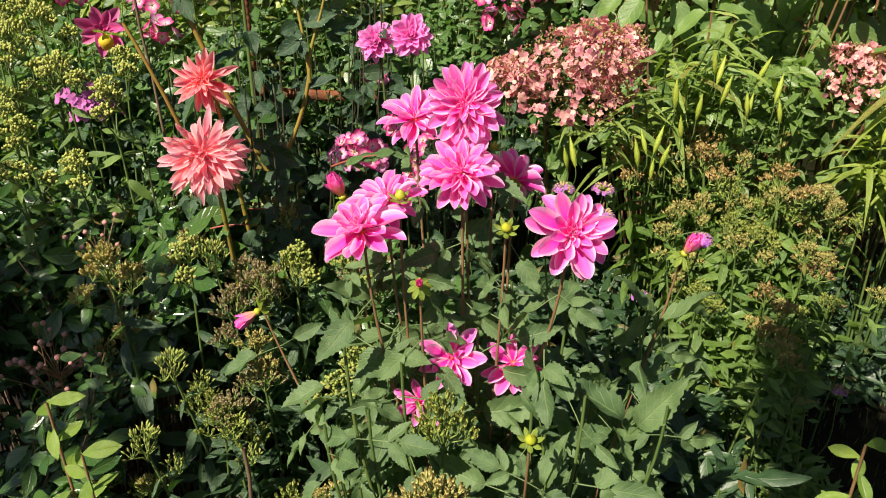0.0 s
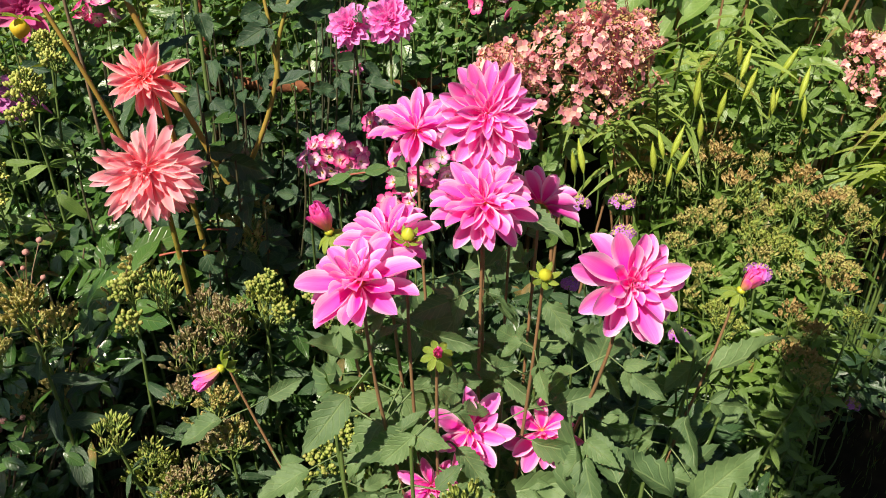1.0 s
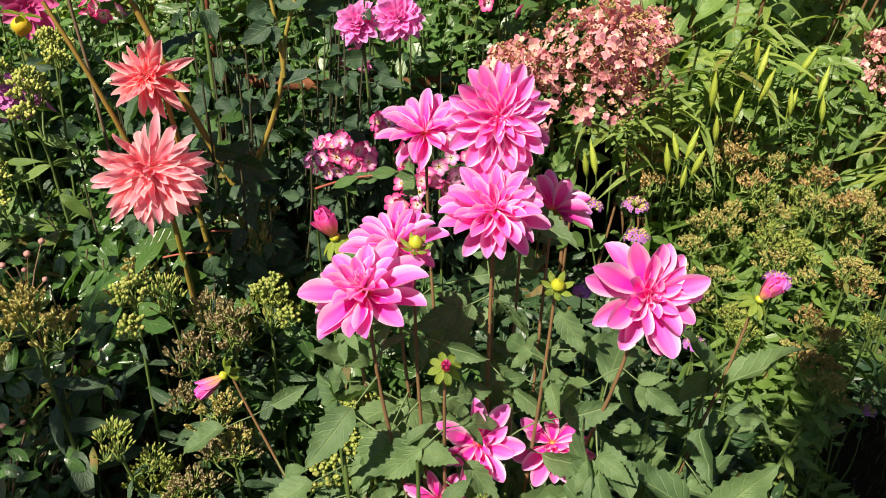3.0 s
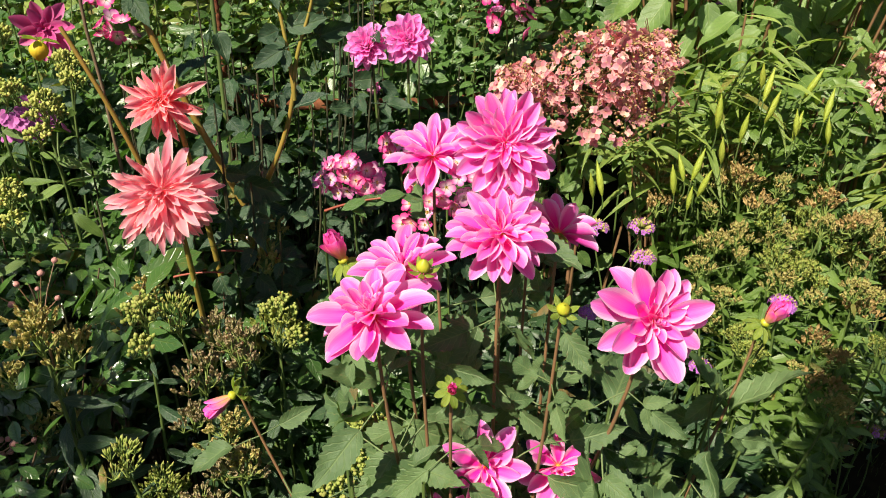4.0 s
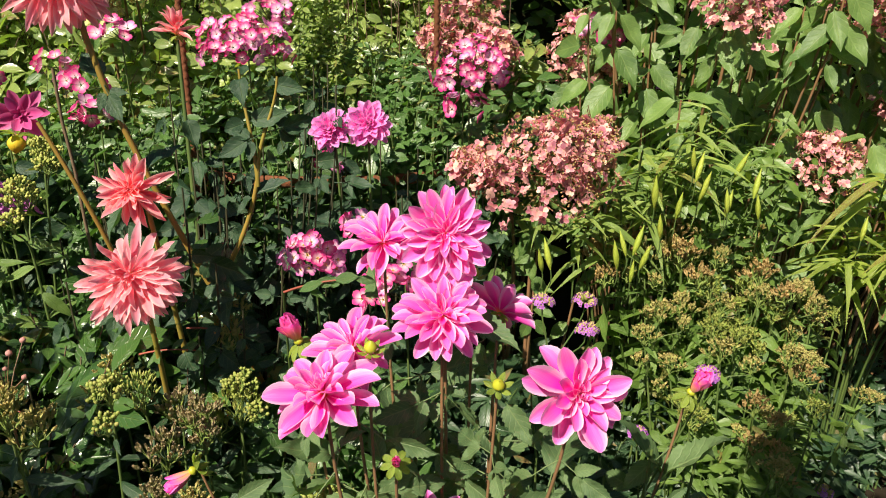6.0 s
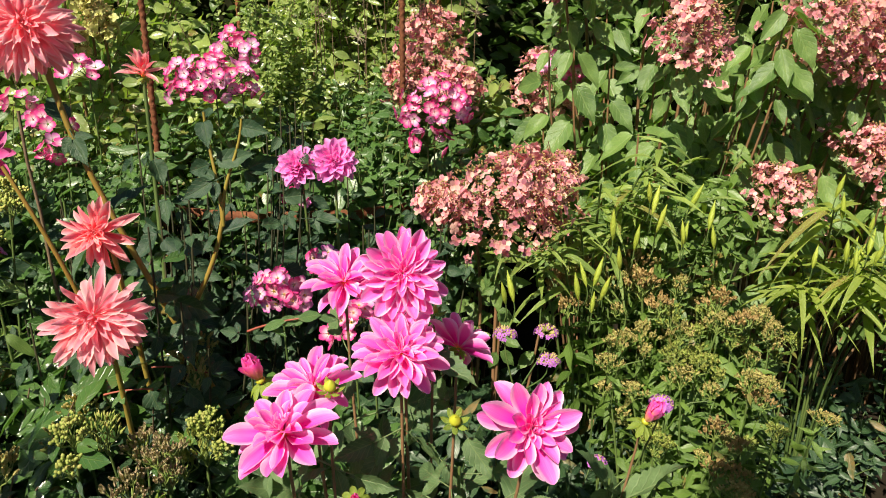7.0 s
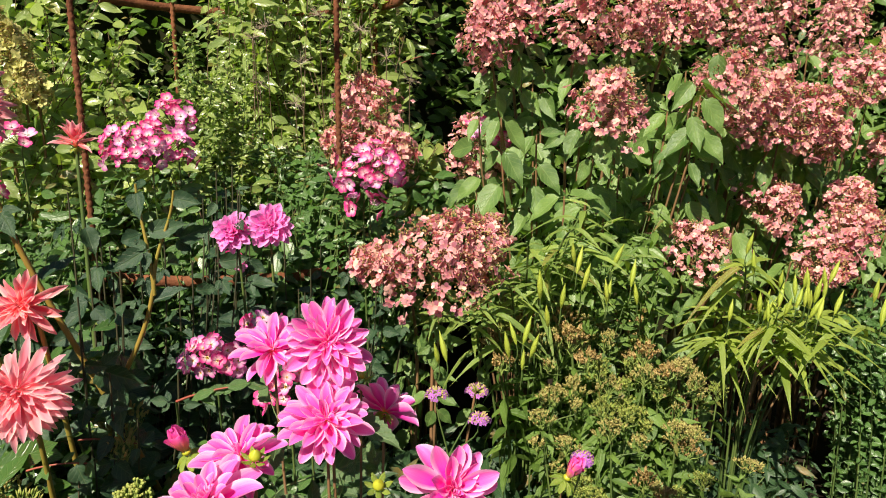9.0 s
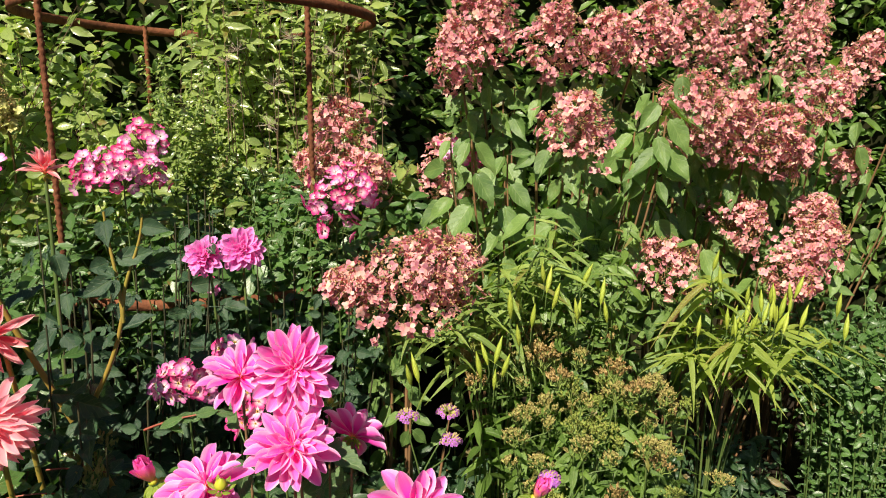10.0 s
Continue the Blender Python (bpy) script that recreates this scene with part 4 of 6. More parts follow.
def stem_to(plant, foot, end, facing, r0, r1, mat, leaves=(), leaf_size=0.12, seed=0, meshes=None, bow=0.10, n=16):
    """A stem from foot up to the back of a flower, with pairs of leaves at the given fractions of its length."""
    r = rng(seed)
    loc = np.array(plant.location)
    a, b, f = np.array(foot, float) - loc, np.array(end, float) - loc, unit(facing)
    h = b[2] - a[2]
    pts = curve_points(a, a + (0, 0, 0.45 * h), b - f * bow - (0, 0, 0.25 * h), b - f * 0.006, n)
    st = part("stem", (tube(pts, r0, r1, 7), mat), plant)
    turn = r.uniform(0, 3)
    for fr in leaves:
        c = pts[min(n - 1, int(fr * (n - 1)))]
        turn += 1.57 + r.uniform(-0.3, 0.3)
        for s in (0, math.pi):
            ang = turn + s
            p, d, up = leaf_frame(r, c, (math.cos(ang), math.sin(ang)), r.uniform(-0.25, 0.5), 0.85)
            part("leaf", r.choice(meshes), plant, spin(aim(p, d, up, leaf_size * r.uniform(0.75, 1.15) * (1 - 1.3 * max(0, fr - 0.7))), r.uniform(-0.4, 0.4)))
    return st


def bud(plant, centre, facing, length, width, mat, n_bracts=7, spread=0.9, bract=0.02, tip=0.35):
    loc = np.array(plant.location)
    f = unit(facing)
    c = np.array(centre, float) - loc
    ob = part("bud", (ovoid(length, width, 10, 7, 0.75, tip), mat), plant, aim(c - f * length * 0.4, f, (0.1, -1, 0.3)))
    for k in range(n_bracts):
        a = 6.2832 * k / n_bracts
        part("bract", BRACT_MESH, ob, aim((0.12 * bract * math.cos(a), 0.001, 0.12 * bract * math.sin(a)), (math.cos(a) * spread, 1 - 0.5 * spread, math.sin(a) * spread), (math.cos(a), -0.5, math.sin(a)), bract))
    return ob


def make_pink_dahlia():
    ob = thing("pink_dahlia", (0.06, 0.86, 0), "pink dahlia plant in bloom with dark toothed leaves", "dahlia")
    leaf = [mesh_from("leaf", s, M_DAHLIA) for s in DAHLIA_LEAVES]
    heads = [
        ((0.034, 0.882, 1.120), (-0.06, -0.92, 0.30), 0.053, PINK_RINGS, PINK_PETALS, 0.02),
        ((-0.036, 0.977, 1.076), (-0.12, -0.62, 0.78), 0.053, DISH_RINGS, PINK_PETALS, 0.0),
        ((0.029, 0.842, 1.036), (-0.02, -0.65, 0.75), 0.054, PINK_RINGS, PINK_PETALS, 0.05),
        ((0.106, 0.93, 1.000), (0.32, 0.72, 0.38), 0.047, DISH_RINGS, WIDE_PINK_PETALS, 0.0),
        ((0.157, 0.753, 0.991), (0.05, -0.90, 0.38), 0.056, OPEN_RINGS, WIDE_PINK_PETALS, 0.02),
        ((-0.094, 0.766, 0.988), (-0.25, -0.36, 0.92), 0.057, OPEN_RINGS, WIDE_PINK_PETALS, 0.04),
        ((-0.070, 0.842, 0.999), (-0.1, -0.35, 0.9), 0.052, DISH_RINGS, PINK_PETALS, 0.0),
        ((0.014, 0.782, 0.797), (0.1, -0.75, 0.6), 0.047, FEW_RINGS, WIDE_PINK_PETALS, 0.0),
        ((0.101, 0.812, 0.770), (-0.2, -0.85, 0.3), 0.048, FEW_RINGS, WIDE_PINK_PETALS, 0.0),
        ((-0.028, 0.762, 0.742), (-0.1, -0.75, 0.5), 0.036, FEW_RINGS, WIDE_PINK_PETALS, 0.0),
    ]
    feet = [(0.05, 0.90), (0.0, 0.93), (0.04, 0.88), (0.10, 0.95), (0.06, 0.86), (-0.01, 0.82), (-0.01, 0.86), (0.02, 0.86), (0.09, 0.88), (-0.01, 0.84)]
    for k, ((c, f, s, rings, ms, sag), (fx, fy)) in enumerate(zip(heads, feet)):
        bloom(ob, c, f, s, rings, ms, 400 + k, sag, 0.16 if rings is DISH_RINGS else 0.13)
        back_way = (f[0] * 0.5, f[1] * 0.5, max(0.55, f[2]))
        stem_to(ob, (fx, fy, 0.25), c, back_way, 0.0029, 0.0018, M_RED_STEM, (0.35, 0.50, 0.64, 0.77, 0.89) if c[2] > 0.9 else (0.45, 0.65, 0.8), 0.125, 430 + k, leaf, 0.05)
    buds = [
        ((-0.137, 0.868, 1.010), (-0.35, -0.2, 0.9), 0.040, 0.021, M_BUD, (-0.05, 0.84)),
        ((-0.049, 0.80, 1.023), (0.1, -0.3, 1), 0.017, 0.017, M_GREEN_BUD, (-0.02, 0.82)),
        ((0.082, 0.775, 0.990), (0.0, -0.6, 0.8), 0.015, 0.016, M_GREEN_BUD, (0.06, 0.82)),
        ((-0.024, 0.723, 0.939), (0.0, -0.7, 0.7), 0.024, 0.019, M_BUD, (-0.01, 0.80)),
        ((0.358, 0.900, 0.908), (0.35, -0.30, 0.85), 0.042, 0.022, M_BUD, (0.24, 0.88)),
        ((-0.288, 0.897, 0.799), (-0.75, -0.3, -0.45), 0.042, 0.024, M_BUD, (-0.12, 0.84)),
        ((0.103, 0.62, 0.792), (0.0, -0.5, 0.85), 0.015, 0.016, M_GREEN_BUD, (0.10, 0.72)),
        ((0.078, 0.95, 1.045), (0.1, -0.1, 1), 0.014, 0.010, M_GREEN_BUD, (0.07, 0.92)),
    ]
    for k, (c, f, ln, wd, mat, (fx, fy)) in enumerate(buds):
        opening = mat is M_BUD
        if ln > 0.03:
            bloom(ob, np.array(c) - unit(f) * 0.016, f, 0.036, SHUT_RINGS, BUD_PETALS, 480 + k, 0.0, 0.34, 0.07, GREEN_HEART, 0.62)
        elif opening:
            bloom(ob, np.array(c) - unit(f) * 0.008, f, 0.021, TIGHT_RINGS, BUD_PETALS, 480 + k, 0.0, 0.42, 0.06, GREEN_HEART, 0.85)
        else:
            bud(ob, c, f, ln, wd, mat, 7, 1.3, 0.016)
        way = f if f[2] > 0 else (-0.6, -0.25, 0.35)
        stem_to(ob, (fx, fy, 0.25), np.array(c) - unit(f) * ln * 0.4, way, 0.0029, 0.0016, M_RED_STEM, (0.45, 0.60, 0.74, 0.88), 0.10, 460 + k, leaf, 0.05)
    r = rng(49)
    # the large leaves that stand clear of the rest: from the base of each to its tip
    spots = [
        ((0.274, 0.770, 0.693), (0.318, 0.740, 0.791)),
        ((0.253, 0.780, 0.690), (0.187, 0.780, 0.780)),
        ((0.133, 0.750, 0.719), (0.111, 0.770, 0.837)),
        ((-0.002, 0.750, 0.803), (0.034, 0.710, 0.779)),
        ((-0.102, 0.870, 0.846), (-0.155, 0.830, 0.889)),
        ((-0.093, 0.860, 0.805), (-0.148, 0.820, 0.846)),
        ((-0.073, 0.840, 0.803), (-0.137, 0.800, 0.807)),
        ((-0.027, 0.780, 0.803), (-0.106, 0.730, 0.812)),
        ((0.014, 0.730, 0.734), (0.051, 0.700, 0.694)),
        ((0.334, 0.900, 0.766), (0.373, 0.870, 0.871)),
        ((0.327, 0.910, 0.775), (0.268, 0.900, 0.866)),
        ((0.134, 0.680, 0.670), (0.144, 0.680, 0.747)),
    ]
    single = [mesh_from("leaf", q, M_DAHLIA) for q in DAHLIA_LEAFLETS]
    loc = np.array(ob.location)
    for k, (a, b) in enumerate(spots):
        a, b = np.array(a), np.array(b)
        part("leaf", single[k % 4], ob, aim(a - loc, b - a, (0.55 * math.sin(k * 2.1) - 0.1, -0.35 - 0.3 * math.cos(k * 1.7), 0.75), np.linalg.norm(b - a)) @ np.diag((0.82, 1, 1, 1)))
        part("leaf_stalk", (tube(curve_points(a - loc - (b - a) * 0.35 - (0, -0.01, 0.03), a - loc - (b - a) * 0.3, a - loc - (b - a) * 0.1, a - loc + (b - a) * 0.02, 6), 0.0014, 0.0011, 5), M_STEM), ob)
    shoots = [(0.30, 0.74, 0.755), (0.23, 0.65, 0.66), (0.11, 0.67, 0.80), (-0.13, 0.78, 0.83), (0.20, 0.95, 0.84), (0.31, 0.90, 0.82), (0.42, 0.99, 0.74), (0.0, 0.90, 0.90), (0.10, 0.86, 0.88),
              (0.08, 0.55, 0.63), (0.24, 0.56, 0.56), (-0.16, 0.64, 0.56), (0.38, 0.72, 0.56), (0.44, 0.84, 0.52), (0.14, 0.74, 0.72), (-0.08, 0.88, 0.80), (0.22, 0.82, 0.74), (0.0, 0.76, 0.70), (0.33, 0.60, 0.44), (0.12, 0.48, 0.45), (0.48, 0.68, 0.38), (-0.14, 0.72, 0.72), (0.05, 0.70, 0.62), (0.28, 0.98, 0.72), (-0.12, 0.73, 0.84), (-0.09, 0.69, 0.79), (-0.15, 0.71, 0.75), (-0.05, 0.73, 0.83), (-0.10, 0.65, 0.70), (0.18, 0.70, 0.80), (0.05, 0.80, 0.84)]
    for k, (x, y, z) in enumerate(shoots):
        stem_to(ob, (0.06 + (x - 0.06) * 0.5, 0.86 + (y - 0.86) * 0.5, 0.0), (x, y, z), (0.2 * (x - 0.06), 0.2 * (y - 0.86), 1), 0.0045, 0.002, M_STEM, (0.52, 0.68, 0.83, 0.98), 0.138, 500 + k, leaf, 0.06)


make_pink_dahlia()


def make_coral_dahlia():
    ob = thing("coral_dahlia", (-0.42, 1.27, 0), "tall coral dahlia with shaggy narrow-petalled flowers and dark leaves", "dahlia")
    leaf = [mesh_from("leaf", s, M_SHADED_DARK_DAHLIA) for s in DARK_LEAVES]
    bloom(ob, (-0.386, 1.128, 1.108), (-0.12, -0.85, 0.35), 0.053, RED_RINGS, RED_CORAL_PETALS, 601, 0.25, 0.14, 0.22)
    bloom(ob, (-0.382, 1.074, 1.000), (0.02, -0.80, 0.55), 0.070, CORAL_RINGS, CORAL_PETALS, 602, 0.65, 0.10, 0.24)
    bloom(ob, (-0.475, 1.20, 1.392), (0.30, -0.85, 0.15), 0.074, CORAL_RINGS, CORAL_PETALS, 603, 0.35, 0.10, 0.22)
    bloom(ob, (-0.425, 1.55, 1.302), (0.1, -0.3, 1.0), 0.050, WILT_RINGS, RED_CORAL_PETALS, 604, 0.0, 0.16)
    stem_to(ob, (-0.36, 1.25, 0.3), (-0.380, 1.14, 1.10), (-0.10, -0.6, 0.35), 0.006, 0.0035, M_AMBER_STEM, (0.45, 0.6), 0.10, 611, leaf, 0.07)
    stem_to(ob, (-0.40, 1.22, 0.3), (-0.382, 1.09, 0.998), (0, -0.6, 0.5), 0.006, 0.0035, M_AMBER_STEM, (0.45, 0.62), 0.10, 612, leaf, 0.07)
    stem_to(ob, (-0.19, 1.32, 0.2), (-0.470, 1.215, 1.39), (-0.45, -0.2, 0.8), 0.0062, 0.0042, M_AMBER_STEM, (0.66, 0.78, 0.88), 0.12, 613, leaf, 0.07)
    stem_to(ob, (-0.42, 1.50, 0.0), (-0.425, 1.55, 1.298), (0, 0, 1), 0.006, 0.0035, M_STEM, (0.6, 0.75, 0.88), 0.11, 614, leaf, 0.05)
    stem_to(ob, (-0.44, 1.30, 0.5), (-0.535, 1.19, 1.196), (-0.9, -0.05, 0.35), 0.0055, 0.003, M_AMBER_STEM, (0.55,), 0.12, 615, leaf, 0.10)
    bud(ob, (-0.558, 1.18, 1.167), (-0.2, -0.1, -0.9), 0.028, 0.026, M_CORAL_BUD, 6, 3.2, 0.024, 0.1)
    # side plant with a bare amber stem and blue-green leaves
    stem_to(ob, (-0.325, 1.25, 0.82), (-0.234, 1.24, 1.10), (0.45, 0, 1), 0.0052, 0.0036, M_AMBER_STEM, (0.45, 0.97), 0.105, 616, leaf, 0.08)
    stem_to(ob, (-0.236, 1.24, 1.085), (-0.195, 1.25, 1.26), (0.3, 0, 1), 0.0036, 0.002, M_AMBER_STEM, (0.5, 0.97), 0.085, 617, leaf, 0.03)
    stem_to(ob, (-0.236, 1.24, 1.085), (-0.256, 1.26, 1.27), (-0.1, 0, 1), 0.0034, 0.002, M_AMBER_STEM, (0.55, 0.97), 0.085, 618, leaf, 0.03)
    for k, tip in enumerate(((-0.30, 1.19, 0.98), (-0.20, 1.20, 0.97), (-0.26, 1.17, 0.91), (-0.34, 1.20, 1.05), (-0.30, 1.30, 1.12), (-0.30, 1.26, 1.00))):
        stem_to(ob, (-0.36, 1.28, 0.1), tip, (0.1, -0.1, 1), 0.0032, 0.0016, M_DARK_STEM, (0.72, 0.82, 0.91, 0.99), 0.085, 800 + k, leaf, 0.06)
    r = rng(61)
    for k in range(64):
        x, y = r.uniform(-0.66, -0.13), r.uniform(1.17, 1.70)
        if x > -0.32:
            y += 0.32
        z = 0.88 + 0.40 * (y - 1.22) + r.uniform(-0.14, 0.15)
        stem_to(ob, (-0.42 + (x + 0.42) * 0.6, 1.32 + (y - 1.32) * 0.6, 0), (x, y, z), (0.2 * (x + 0.4), 0, 1), 0.0034, 0.0016, M_DARK_STEM, (0.68, 0.82, 0.97), 0.105, 620 + k, leaf, 0.06)


make_coral_dahlia()


def make_lilac_dahlia():
    ob = thing("lilac_dahlia", (-0.08, 1.72, 0), "lilac-pink dahlia with two round flowers and dark leaves", "dahlia")
    leaf = [mesh_from("leaf", s, M_SHADED_DARK_DAHLIA) for s in DARK_LEAVES]
    bloom(ob, (-0.074, 1.666, 1.113), (0.05, -0.8, 0.55), 0.054, LILAC_RINGS, LILAC_PETALS, 651, 0.05)
    bloom(ob, (-0.154, 1.672, 1.100), (-0.35, -0.7, 0.45), 0.048, LILAC_RINGS, LILAC_PETALS, 652, 0.05)
    stem_to(ob, (-0.06, 1.72, 0), (-0.074, 1.68, 1.105), (0, -0.5, 0.8), 0.005, 0.0028, M_STEM, (0.6, 0.75, 0.86), 0.12, 653, leaf, 0.06)
    stem_to(ob, (-0.11, 1.72, 0), (-0.150, 1.69, 1.092), (-0.2, -0.4, 0.8), 0.005, 0.0028, M_STEM, (0.6, 0.75, 0.86), 0.12, 654, leaf, 0.06)
    r = rng(66)
    for k in range(24):
        x, y = r.uniform(-0.22, 0.24), r.uniform(1.52, 1.85)
        z = 0.90 + 0.3 * (y - 1.52) + r.uniform(-0.10, 0.09)
        stem_to(ob, (-0.05 + (x + 0.05) * 0.6, 1.7 + (y - 1.7) * 0.6, 0), (x, y, z), (0.2 * x, 0, 1), 0.003, 0.0015, M_DARK_STEM, (0.72, 0.84, 0.92, 0.99), 0.082, 660 + k, leaf, 0.05)


make_lilac_dahlia()


def make_magenta_dahlia():
    ob = thing("magenta_dahlia", (-0.80, 1.72, 0), "deep magenta dahlia flower half hidden in leaves", "dahlia")
    leaf = [mesh_from("leaf", s, M_SHADED_DARK_DAHLIA) for s in DARK_LEAVES]
    bloom(ob, (-0.79, 1.66, 1.135), (0.3, -0.7, 0.2), 0.06, FEW_RINGS, MAGENTA_PETALS, 681, 0.1)
    stem_to(ob, (-0.78, 1.74, 0), (-0.79, 1.68, 1.13), (0.2, -0.5, 0.6), 0.005, 0.003, M_STEM, (0.6, 0.75, 0.88), 0.12, 682, leaf, 0.06)
    r = rng(68)
    for k in range(9):
        x, y = r.uniform(-1.0, -0.6), r.uniform(1.6, 1.85)
        stem_to(ob, (x * 0.5 - 0.4, 1.75, 0), (x, y, r.uniform(0.95, 1.12)), (0, 0, 1), 0.004, 0.002, M_STEM, (0.72, 0.84, 0.92, 0.99), 0.12, 690 + k, leaf, 0.05)


make_magenta_dahlia()

# ---------------------------------------------------------------- phlox gone to seed
CALYX_BUD = ovoid(1.0, 0.42, 5, 3, 0.8, 0.35)
ROUND_BUD = ovoid(1.0, 0.85, 6, 3, 0.8)
STAR_BUD = fuse(*[(blade(1.0, 0.50, rows=2, cross=2, fold=0.3, droop=-0.25, wide_at=0.3, point=1.2), aim((0, 0, 0), (0.38 * math.cos(a), 1, 0.38 * math.sin(a)), (-math.cos(a), 0.3, -math.sin(a)))) for a in np.arange(5) * 1.2566], (ovoid(0.6, 0.36, 4, 3), np.eye(4)))


def seed_head(r, size, kind, n):
    """A dense truss of small upright buds or dry calyces on forked stalks; returns its buds and its stalks."""
    buds, stalks = Heap(), Heap()
    root = np.array((0, 0, -size * 1.1))
    count = 8
    for i in range(count):
        a = 2.4 * i + r.uniform(-0.3, 0.3)
        q = (i + 0.5) / count
        rad = size * (0.95 * math.sqrt(q)) * r.uniform(0.8, 1.12)
        f = np.array((rad * math.cos(a), rad * math.sin(a), size * (0.75 - 1.05 * q) * r.uniform(0.75, 1.2)))
        stalks.add_shape(tube([root, root * 0.5 + f * (0.35, 0.35, 0.5), f - (0, 0, 0.006)], 0.0013, 0.0009, 4))
        for j in range(max(3, int(n * 2.3 / count))):
            d = unit([r.gauss(0, 1), r.gauss(0, 1), abs(r.gauss(0.5, 0.7))])
            p = f + d * size * r.uniform(0.18, 0.42)
            stalks.add_shape(tube([f - (0, 0, 0.006), p], 0.0007, 0.0005, 3))
            way = unit(d * 0.75 + np.array((0.3 * math.cos(a), 0.3 * math.sin(a), 0.8)))
            if kind == "round":
                buds.add(ROUND_BUD, aim(p, way, (0.1, 0.3, 1), r.uniform(0.0055, 0.0080)))
            elif kind == "star":
                buds.add(STAR_BUD, aim(p, way, (0.1, 0.3, 1), r.uniform(0.0100, 0.0150)))
            else:
                buds.add(CALYX_BUD, aim(p, way, (0.1, 0.3, 1), r.uniform(0.0080, 0.0110)))
    return buds.shape(), stalks.shape()


def phlox_stalk(label, seed, height, kind, head_size, n_buds, head_mat, leaf_mat, leaf, pairs, group, place, sub_heads=2, spread=1.0, clear=0.0):
    """One phlox: an upright stem, crossed pairs of pointed leaves and seed trusses at the top."""
    r = rng(seed)
    ob = thing("phlox", place, label, "phlox", group)
    lean = np.array((r.uniform(-0.06, 0.06), r.uniform(-0.08, 0.02)))
    pts = curve_points((0, 0, -0.02), (0, 0, height * 0.4), (lean[0] * 0.6, lean[1] * 0.6, height * 0.75), (lean[0], lean[1], height), 18)
    part("stem", (tube(pts, 0.0034, 0.002, 6), M_STEM), ob)
    meshes = [mesh_from("leaf", s, leaf_mat) for s in LANCE_LEAVES]
    turn = r.uniform(0, 3)
    for k in range(pairs):
        f = 16.6 - clear - k * 0.92
        c = pts[int(f)] + (pts[int(f) + 1] - pts[int(f)]) * (f - int(f))
        turn += 1.57 + r.uniform(-0.2, 0.2)
        for s in (0, math.pi):
            a = turn + s + r.uniform(-0.2, 0.2)
            size = leaf * r.uniform(0.8, 1.12) * (0.55 + 0.45 * min(1, k / 2.5))
            p, d, up = leaf_frame(r, c, (math.cos(a), math.sin(a)), r.uniform(0.0, 0.55))
            part("leaf", r.choice(meshes), ob, spin(aim(p, d, up, size), r.uniform(-0.35, 0.35)))
    for k in range(1 + sub_heads):
        if k:
            a = turn + 3.14 * k + 0.8
            off = np.array((math.cos(a) * head_size * 1.5 * spread, math.sin(a) * head_size * 1.5 * spread, -head_size * r.uniform(0.6, 1.4)))
        else:
            off = np.zeros(3)
        c = pts[-1] + off + (0, 0, head_size * 0.5)
        bs, ss = seed_head(r, head_size * (1 if not k else r.uniform(0.55, 0.8)), kind, n_buds if not k else n_buds // 2)
        hd = part("seed_head", (bs, head_mat), ob, Matrix.Translation(c), kind="stuff")
        part("stalkwork", (ss, M_PALE_STEM), hd, kind="stuff")
        if k:
            part("side_stem", (tube(curve_points(pts[-3], pts[-2], c - (0, 0, head_size), c - (0, 0, head_size * 0.6), 6), 0.0016, 0.0013, 5), M_STEM), ob)
    return ob


def phlox_patch(variants, spots):
    """Copies the variants to the other spots, turned and scaled to each height."""
    for k, (x, y, z) in enumerate(spots):
        if k < len(variants):
            continue
        src, h = variants[k % len(variants)]
        s = z / h
        copy_thing(src, pose(x, y, 0, 0, 0, (k * 137) % 360) @ Matrix.Diagonal((1.0, 1.0, s, 1)) if abs(s - 1) < 0.35 else pose(x, y, 0, 0, 0, (k * 137) % 360) @ Matrix.Scale(s, 4))


LEFT = [(-0.502, 1.05, 0.83), (-0.445, 1.05, 0.84), (-0.375, 1.0, 0.75), (-0.37, 0.97, 0.69), (-0.39, 0.93, 0.60), (-0.235, 0.97, 0.70), (-0.178, 0.80, 0.70), (-0.271, 0.95, 0.66), (-0.361, 1.15, 0.80), (-0.247, 1.05, 0.75), (-0.222, 1.22, 0.85), (-0.20, 1.05, 0.80), (-0.275, 1.05, 0.77), (-0.335, 0.79, 0.67), (-0.015, 0.64, 0.735), (-0.42, 1.12, 0.78), (-0.30, 1.12, 0.79), (-0.31, 0.88, 0.62), (-0.24, 0.86, 0.60), (-0.46, 0.92, 0.58), (-0.55, 0.98, 0.66), (-0.16, 0.95, 0.72), (-0.13, 1.05, 0.76), (-0.40, 0.80, 0.50), (-0.28, 0.76, 0.54), (-0.20, 0.70, 0.55), (-0.10, 0.60, 0.56), (-0.33, 0.70, 0.45), (-0.48, 0.78, 0.42), (-0.60, 0.90, 0.50), (-0.14, 0.86, 0.68), (-0.09, 0.96, 0.72), (-0.36, 1.06, 0.76), (-0.22, 0.60, 0.42), (-0.42, 0.66, 0.36), (-0.52, 0.86, 0.5)]
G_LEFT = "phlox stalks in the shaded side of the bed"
lv = []
